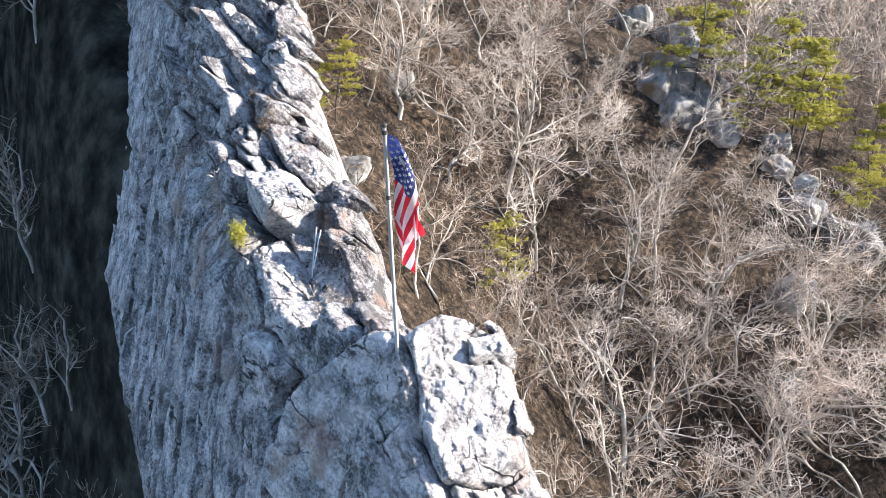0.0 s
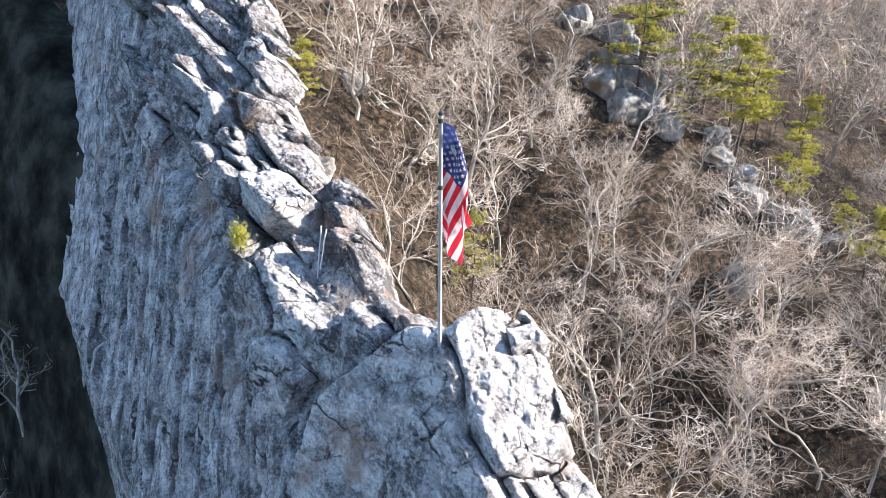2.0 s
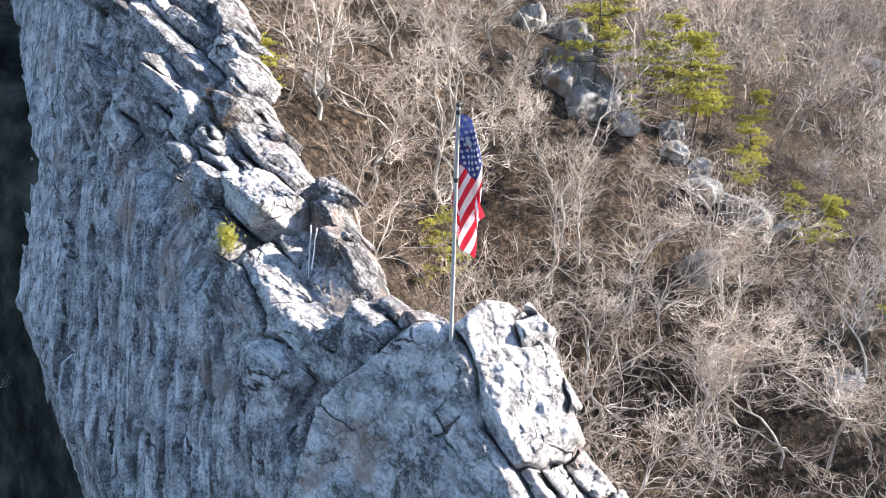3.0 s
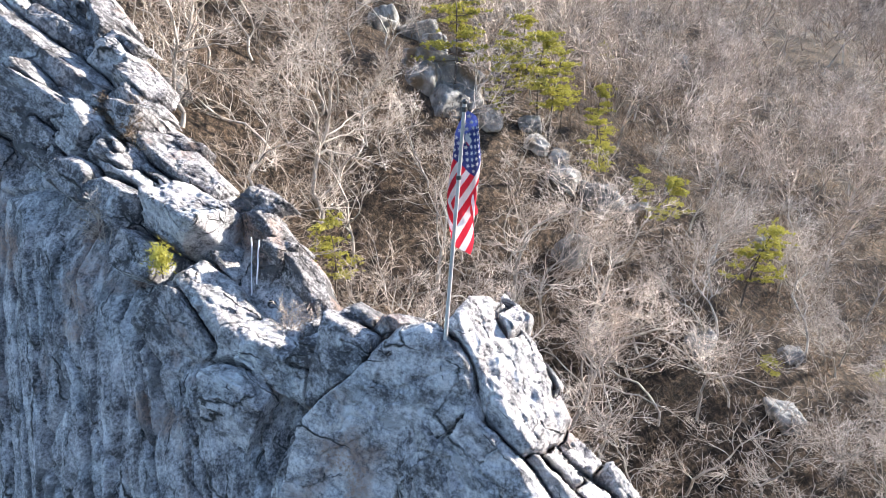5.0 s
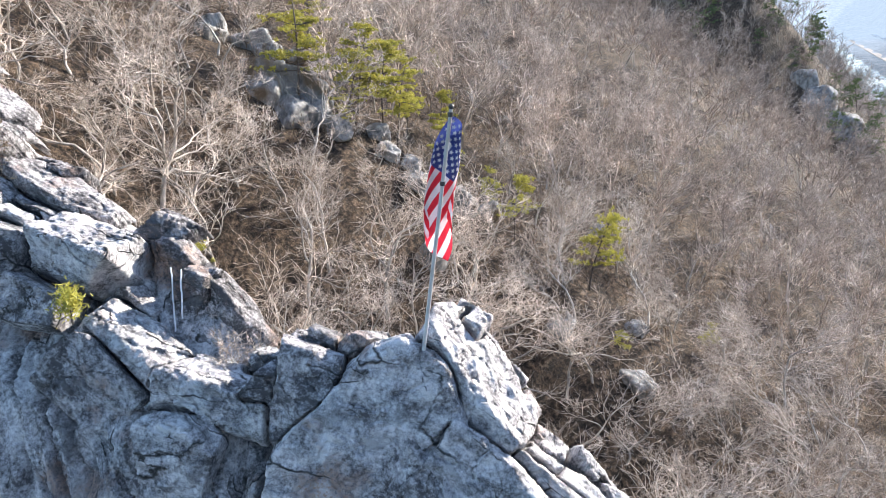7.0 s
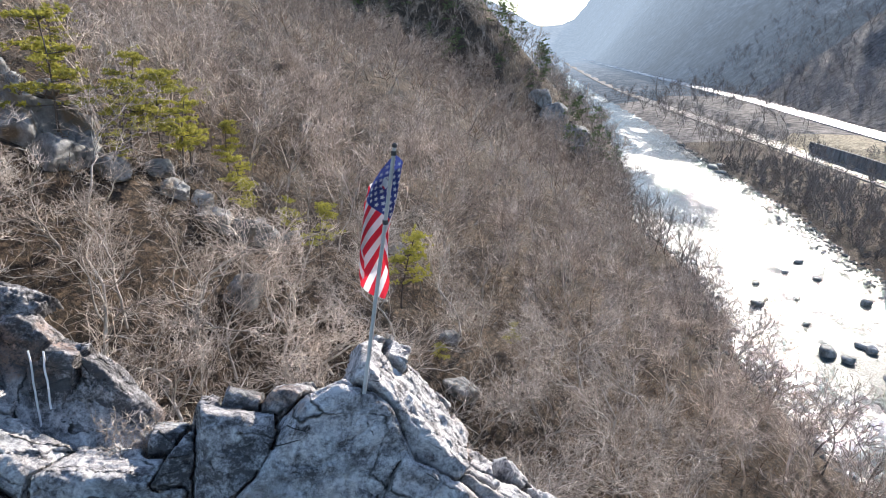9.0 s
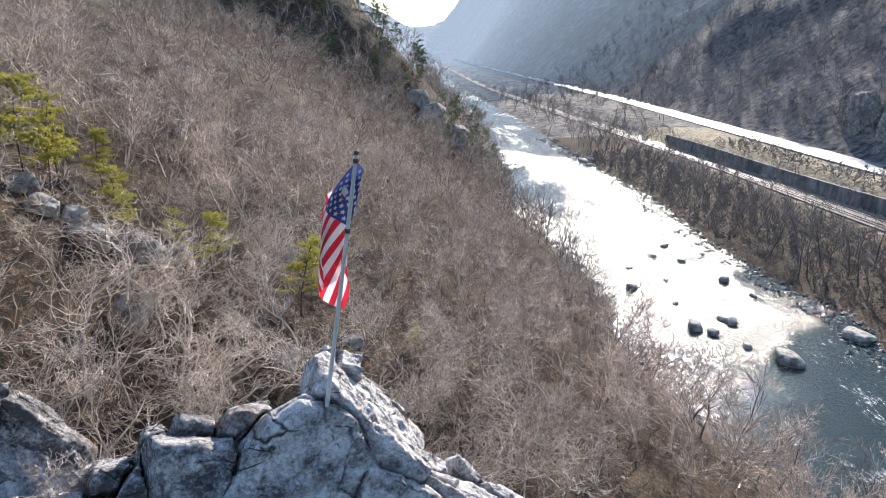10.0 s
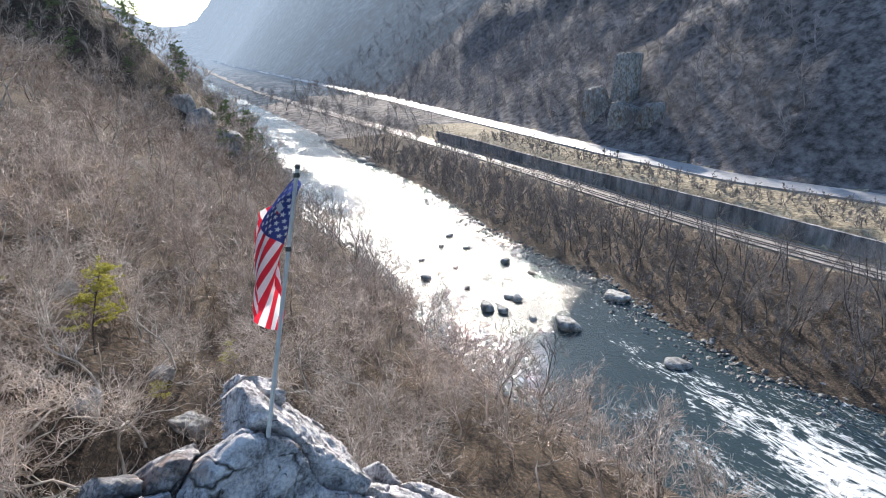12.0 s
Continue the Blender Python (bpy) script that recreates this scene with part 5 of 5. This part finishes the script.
def build_flag():
    fly, hoist = 1.83, 1.22
    thing = tagged(new("flag"), "limp flag with red and white stripes, blue starred canton", "flag")
    nu, sub = 61, 5
    us = np.linspace(0, fly, nu)
    for k in range(13):
        vs = np.linspace(k * hoist / 13, (k + 1) * hoist / 13, sub)
        uu = us[us >= 0.4 * fly - 1e-6] if k < 7 else us
        g = cloth(*np.meshgrid(uu, vs, indexing="ij"))
        part("stripe", mesh_of("stripe", g, grid_faces(len(uu), sub), [RED if k % 2 == 0 else WHITE], True), thing)
    uu, vs = us[us <= 0.4 * fly + 1e-6], np.linspace(0, hoist * 7 / 13, 29)
    g = cloth(*np.meshgrid(uu, vs, indexing="ij"))
    canton = part("canton", mesh_of("canton", g, grid_faces(len(uu), 29), [BLUE], True), thing, "blue field with white stars")
    cu, cv = 0.4 * fly, hoist * 7 / 13
    th = np.arange(10) * np.pi / 5
    rr = np.where(np.arange(10) % 2 == 0, 0.040, 0.0165)
    for row in range(9):
        for col in range(6 if row % 2 == 0 else 5):
            u0 = cu * ((2 * col + (1 if row % 2 == 0 else 2)) / 12)
            v0 = cv * (row + 1) / 10
            pu, pv = np.r_[u0, u0 + rr * np.sin(th)], np.r_[v0, v0 - rr * np.cos(th)]
            p = cloth(pu, pv)
            for off in (-0.006, 0.006):
                q = p + off * np.array((0.70, 0.70, 0))
                f = [(0, 1 + i, 1 + (i + 1) % 10) for i in range(10)]
                part("star", mesh_of("star", q, f, [WHITE]), canton)


build_flagpole()
build_flag()


# ---- plants on the crag ----
def shrub(name, label, s_, w_, z_, seed, height, mat, counts=(9, 5, 3), spread=1.1, r=0.018):
    p0, p1, r0, r1, lv = branch_segments(height, levels=3, counts=counts, seed=seed, spread=spread, trunk_r=r, wander=0.22, first=0.02, steps=(4, 4, 3, 2))
    va, fa = tubes(p0, p1, np.maximum(r0, 0.004) * 0.8, np.maximum(r1, 0.003) * 0.8, 3)
    ob = tagged(new(name, mesh_of(name, va, fa, [mat])), label, "shrub", "bare shrubs on the crag")
    ob.matrix_basis = Matrix.Translation(crag_point(s_, w_, z_))


for k in range(3):
    shrub("bare_shrub", "leafless pale shrub growing from a crack in the crag", 13.5 - 0.25 * k, -1.25 + 0.1 * k, 43.35, 400 + k, 1.15, TWIG)
    shrub("bare_shrub", "leafless pale shrub growing from a crack in the crag", 7.8 + 0.15 * k, 0.3, 41.75, 410 + k, 0.9, TWIG)
    shrub("bare_shrub", "leafless pale shrub growing from a crack in the crag", 3.5 + 0.25 * k, -0.5 - 0.15 * k, 39.9, 420 + k, 1.0, TWIG)
for k in range(7):
    shrub("dry_bush", "dense twiggy brown bush on the crest of the crag", 9.0 + 0.14 * k, -1.45 - 0.13 * (k % 3), 43.30 + 0.05 * k, 430 + k, 0.75, BROWN_TWIG, (14, 7, 3), 1.3, 0.012)
for k in range(5):
    shrub("dry_bush", "dense twiggy brown bush in a joint of the summit rocks", -0.85 - 0.12 * k, -0.30, 39.9 - 0.16 * k, 440 + k, 0.32, BROWN_TWIG, (12, 6, 2), 1.4, 0.008)


def juniper():
    rs = np.random.RandomState(7)
    n = 600
    c = rs.normal(0, 1, (n, 3)) * (0.10, 0.10, 0.13) + (0, 0, 0.22)
    dr = rs.normal(0, 1, (n, 3)) + (0, 0, 0.8)
    dr /= np.linalg.norm(dr, axis=1)[:, None]
    sd = np.cross(dr, rs.normal(0, 1, (n, 3)))
    sd /= np.linalg.norm(sd, axis=1)[:, None]
    v = np.stack([c - sd * 0.012, c + sd * 0.012, c + dr * 0.08 + sd * 0.006, c + dr * 0.08 - sd * 0.006], 1).reshape(-1, 3)
    ob = tagged(new("juniper_bush"), "small yellow-green evergreen bush rooted in the rock face", "bush")
    ob.matrix_basis = Matrix.Translation(crag_point(5.9, 0.55, 41.38))
    part("foliage", mesh_of("foliage", v, np.arange(4 * n).reshape(-1, 4), [NEEDLE]), ob)
    va, fa = tubes(np.array([[0, 0, -0.2]]), np.array([[0, 0, 0.35]]), np.array([0.02]), np.array([0.01]), 5)
    part("stem", mesh_of("stem", va, fa, [DARK_BARK]), ob)


juniper()


def sling(s_, w_, z_, drop, seed):
    rnd = random.Random(seed)
    pts = [Vector(crag_point(s_ - 0.012 * i - 0.02 * rnd.random(), w_ + 0.035 * i, z_ - drop * i / 8)) for i in range(9)]
    p = np.array(pts)
    v, f = tubes(p[:-1], p[1:], np.full(8, 0.016), np.full(8, 0.016), 5)
    tagged(new("climbing_rope", mesh_of("climbing_rope", v, f, [WHITE], True)), "weathered white rope hanging down the dark rock", "rope", "ropes on the crag")


sling(5.05, -0.98, 41.70, 1.3, 1)
sling(4.85, -0.98, 41.68, 0.85, 2)


# ---- river ----
for i, (x, y, a, b, h) in enumerate([(92.4, -18.9, 2.5, 2.0, 1.3), (104.8, -31.2, 2.4, 1.9, 1.1), (77.8, -32.1, 1.9, 1.4, 0.8), (127.4, -12.8, 0.9, 0.8, 1.0), (101.0, -5.9, 1.7, 1.2, 1.1), (99.5, -8.6, 1.0, 0.8, 0.8), (117.9, 5.0, 1.2, 0.9, 0.8), (148.9, -1.5, 1.1, 0.8, 0.7),
                                    (262.3, 29.0, 2.6, 1.8, 1.3), (106.5, -11.0, 1.2, 0.8, 0.6), (104.9, -12.0, 0.9, 0.8, 0.8), (96.0, -13.6, 1.0, 0.7, 0.5), (120.2, -17.5, 0.9, 0.6, 0.5), (138.5, -5.0, 0.9, 0.6, 0.5), (140.5, 1.0, 0.7, 0.6, 0.5), (124.5, -1.5, 0.8, 0.5, 0.4), (270.0, 27.0, 2.6, 1.6, 1.0), (255.0, 25.5, 2.4, 1.6, 0.9), (130.0, 6.0, 0.7, 0.5, 0.4), (112.0, -3.0, 0.8, 0.5, 0.4)]):
    ob = tagged(new("river_boulder", rock_mesh("river_boulder", (a * 1.15, b * 1.15, h), i + 120.7, 16, 0.7, BOULDER, 9, 5)), "dark rounded boulder standing in the rapids", "boulder", "boulders in the river")
    ob.matrix_basis = Matrix.Translation((x, y, h * 0.25)) @ pose(0, 0, 0, 0, 0, i * 47)


def stones(name, line, near, far_, count, smin, smax, seed, x0, x1, sign, label):
    rs = np.random.RandomState(seed)
    t = np.r_[0, np.cumsum(np.hypot(*np.diff(line, axis=0).T))]
    u = rs.uniform(0, t[-1], 40000)
    p = np.stack([np.interp(u, t, line[:, k]) for k in (0, 1)], -1)
    p = p[(p[:, 0] > x0) & (p[:, 0] < x1)][:count]
    d = np.array((0.88, 0.47))
    p = p + np.array((-d[1], d[0])) * sign * rs.uniform(near, far_, (len(p), 1)) + rs.normal(0, 1.0, p.shape)
    z = np.maximum(land(p[:, 0], p[:, 1]), -0.1)
    base = np.array([(1, 0, 0), (-1, 0, 0), (0, 1, 0), (0, -1, 0), (0, 0, 1), (0, 0, -1), (0.6, 0.6, 0.5), (-0.6, 0.6, 0.5), (0.6, -0.6, 0.5), (-0.6, -0.6, 0.5)], float)
    tri = np.array([(0, 6, 4), (6, 2, 4), (2, 7, 4), (7, 1, 4), (1, 9, 4), (9, 3, 4), (3, 8, 4), (8, 0, 4), (0, 2, 6), (2, 1, 7), (1, 3, 9), (3, 0, 8), (2, 0, 5), (1, 2, 5), (3, 1, 5), (0, 3, 5)])
    size = rs.uniform(smin, smax, (len(p), 1, 1)) * rs.uniform(0.6, 1.4, (len(p), 1, 3)) * (1, 1, 0.6)
    an = rs.uniform(0, 6.28, len(p))
    v = base[None] * size * rs.uniform(0.8, 1.2, (len(p), 10, 1))
    x = v[..., 0] * np.cos(an)[:, None] - v[..., 1] * np.sin(an)[:, None] + p[:, :1]
    y = v[..., 0] * np.sin(an)[:, None] + v[..., 1] * np.cos(an)[:, None] + p[:, 1:]
    v = np.stack([x, y, v[..., 2] + z[:, None]], -1).reshape(-1, 3)
    f = (tri[None] + (np.arange(len(p)) * 10)[:, None, None]).reshape(-1, 3)
    tagged(new(name, mesh_of(name, v, f, [WET])), label, "stones", kind="stuff")


stones("far_shore_stones", BANK_R, -4.5, 2.0, 2600, 0.15, 0.6, 31, 40, 330, -1, "loose grey stones along the far shore")
stones("near_shore_stones", BANK_L, -2.5, 2.0, 700, 0.25, 0.8, 32, 60, 300, 1, "loose grey stones along the near shore")


# ---- trees by the river ----
SLIM = []
for k in range(4):
    p0, p1, r0, r1, lv = thick(branch_segments(10.0, levels=3, counts=(10, 4, 2), seed=500 + k, spread=0.75, trunk_r=0.15, wander=0.14, first=0.3, steps=(7, 4, 3, 2)), 0.02)
    big = lv == 0
    va, fa = tubes(p0[big], p1[big], r0[big], r1[big], 5)
    vb, fb = tubes(p0[~big], p1[~big], r0[~big], r1[~big], 3)
    SLIM.append((mesh_of("trunk", va, fa, [DARK_BARK], True), mesh_of("crown", vb, fb, [GREY_TWIG])))


def bank_tree(x, y, k, turn, size, label, group):
    tree = tagged(new("bare_tree"), label, "tree", group)
    tree.matrix_basis = Matrix.Translation((x, y, float(land(x, y)))) @ pose(0, 0, 0, 0, 0, turn) @ Matrix.Scale(size, 4)
    part("trunk", SLIM[k][0], tree, "slim dark trunk")
    part("crown", SLIM[k][1], tree)


bx, by, brs = scatter(70, 330, -110, 60, 6.6, 41, lambda x, y: (-side(BANK_R, x, y) > 4) & (-side(RAIL, x, y) < -8))
near_bank = bx < 150
for i, (x, y) in enumerate(zip(bx[near_bank], by[near_bank])):
    bank_tree(x, y, i % 4, brs.uniform(0, 360), brs.uniform(0.7, 1.25), "slim leafless tree on the bank below the railway", "trees below the railway")
SLIM_FAR = [thick(branch_segments(10.0, levels=2, counts=(12, 6), seed=520 + k, spread=0.75, trunk_r=0.15, wander=0.14, first=0.3, steps=(5, 3, 2)), 0.03) for k in range(4)]
woods("bank_woods", (bx[~near_bank], by[~near_bank], land(bx[~near_bank], by[~near_bank])), SLIM_FAR, "slim leafless trees along the bank farther upstream", GREY_TWIG, 0.6, 1.1, 44)
lx, ly, lrs = scatter(44, 180, -30, 50, 5.5, 43, lambda x, y: (side(BANK_L, x, y) > 1.5) & (side(BANK_L, x, y) < 9))
for i, (x, y) in enumerate(zip(lx, ly)):
    bank_tree(x, y, i % 4, lrs.uniform(0, 360), lrs.uniform(0.6, 1.05), "slim leafless tree at the near edge of the river", "trees at the river's edge")

BRUSH = [thick(branch_segments(1.6, levels=2, counts=(8, 4), seed=600 + k, spread=1.2, trunk_r=0.03, wander=0.25, first=0.02, steps=(2, 2, 1)), 0.012) for k in range(4)]
ux, uy, _ = scatter(60, 280, -140, 100, 2.9, 45, lambda x, y: ((-side(BANK_R, x, y) > 4) & (-side(RAIL, x, y) < -10)) | ((-side(WALL, x, y) > 3) & (-side(ROAD, x, y) < -9)))
woods("bank_brush", (ux, uy, land(ux, uy)), [thick(k, 0.035) for k in BRUSH], "tangled brown brush on the far bank", GREY_TWIG, 0.8, 2.3, 46)
ux, uy, _ = scatter(-14, 60, 0, 64, 1.8, 47, lambda x, y: clear_of_crag(x, y, -1.5) & (side(BANK_L, x, y) > 6) & ((x - BASE[0]) * ACROSS[0] + (y - BASE[1]) * ACROSS[1] < 0))
woods("slope_brush", (ux, uy, land(ux, uy)), BRUSH, "tangled brown brush under the leafless trees", BROWN_TWIG, 0.5, 1.5, 48)


# ---- retaining wall and road sign ----
def build_wall():
    wall = tagged(new("retaining_wall"), "dark stained concrete retaining wall above the railway", "wall", kind="structure")
    t = np.r_[0, np.cumsum(np.hypot(*np.diff(WALL, axis=0).T))]
    pt = lambda u: np.array([np.interp(u, t, WALL[:, k]) for k in (0, 1)])
    u = np.interp(85, WALL[:, 0], t)
    end = np.interp(300, WALL[:, 0], t)
    while u < end:
        a, b = pt(u + 0.03), pt(u + 5.97)
        d = (b - a) / np.linalg.norm(b - a)
        n = np.array((-d[1], d[0]))
        top = 7.9 + 0.3 * math.sin(u * 0.05)
        ring = []
        for q in (a, b):
            for o, z in ((0.55, 3.2), (0.30, top - 0.25), (0.40, top - 0.22), (0.40, top), (-0.5, top), (-0.5, 3.2)):
                ring.append((*(q + n * (o + 1.9)), z))
        f = [(i, (i + 1) % 6, 6 + (i + 1) % 6, 6 + i) for i in range(6)]
        me = mesh_of("panel", ring, f, [CONCRETE])
        part("panel", me, wall)
        u += 6.0


build_wall()


def road_sign(x, y):
    z = 8.9
    thing = tagged(new("road_sign"), "small dark road sign on a post at the verge", "sign")
    v, f = tubes(np.array([[x, y, z - 0.4]]), np.array([[x, y, z + 2.6]]), np.array([0.06]), np.array([0.06]), 6)
    part("post", mesh_of("post", v, f, [DARK_METAL]), thing)
    bmx = bmesh.new()
    bmesh.ops.create_cube(bmx, size=1, matrix=Matrix.Translation((x, y, z + 2.3)) @ pose(0, 0, 0, 0, 0, 60) @ Matrix.Diagonal((1.0, 0.05, 0.9, 1)))
    bmesh.ops.bevel(bmx, geom=bmx.edges[:], offset=0.015, segments=2, affect="EDGES")
    me = bpy.data.meshes.new("panel")
    bmx.to_mesh(me)
    bmx.free()
    me.materials.append(DARK_METAL)
    part("panel", me, thing)


road_sign(213.5, -64.0)

gx, gy, _ = scatter(-90, -8, 30, 150, 9.0, 51, lambda x, y: ((x - BASE[0]) * ACROSS[0] + (y - BASE[1]) * ACROSS[1] > 10) & (y > 0.7 * -x))
pine_woods("gully_evergreens", gx, gy, 0.5, 1.0, 52, "dark evergreens in the shaded gully")

BIG = [tree_parts(700 + k, 10.0, levels=4, counts=(10, 7, 5, 3), spread=1.2, trunk_r=0.165, wander=0.30, first=0.16, steps=(9, 7, 4, 2, 1)) for k in range(4)]
for i, (x, y, sc, tip) in enumerate(LARGE):
    tree = tagged(new("bare_tree"), "large spreading leafless tree with pale crooked limbs", "tree", "bare trees on the slope")
    tree.matrix_basis = Matrix.Translation((x, y, float(land(x, y)))) @ pose(0, 0, 0, 0, tip, 0) @ pose(0, 0, 0, 0, 0, i * 83) @ Matrix.Scale(sc, 4)
    part("trunk", BIG[i % 4][0], tree)
    part("crown", BIG[i % 4][1], tree, "fine pale bare twigs")
GULLY_TREE = tree_parts(740, 10.0, TWIG, levels=3, counts=(9, 6, 4), spread=1.1, trunk_r=0.16, wander=0.26, first=0.2, steps=(9, 7, 4, 2))
for i, (x, y, sc) in enumerate([(-13.2, 15.6, 1.2), (-23.5, 34.1, 0.8), (-17.4, 25.6, 0.6), (-26.8, 33.5, 0.9), (-28.0, 40.2, 0.8), (-21.2, 29.0, 0.75), (-14.4, 17.0, 0.9), (-19.5, 24.0, 0.9), (-22.0, 36.5, 0.7), (-24.5, 29.5, 1.0)]):
    tree = tagged(new("bare_tree"), "tall leafless tree standing in the shaded gully", "tree", "bare trees in the gully")
    tree.matrix_basis = Matrix.Translation((x, y, float(land(x, y)))) @ pose(0, 0, 0, 0, 0, i * 67) @ Matrix.Scale(sc, 4)
    part("trunk", GULLY_TREE[0], tree)
    part("crown", GULLY_TREE[1], tree, "fine bare twigs")
gx, gy, _ = scatter(330, 560, 0, 320, 12, 53, lambda x, y: ((-side(BANK_R, x, y) > 4) & (-side(RAIL, x, y) < -8)) | ((side(BANK_L, x, y) > 4) & (side(BANK_L, x, y) < 90)) | ((-side(WALL, x, y) > 3) & (-side(ROAD, x, y) < -9)))
woods("valley_woods", (gx, gy, land(gx, gy)), FAR, "leafless woods along the far valley floor", GREY_TWIG, 1.0, 1.4, 54)
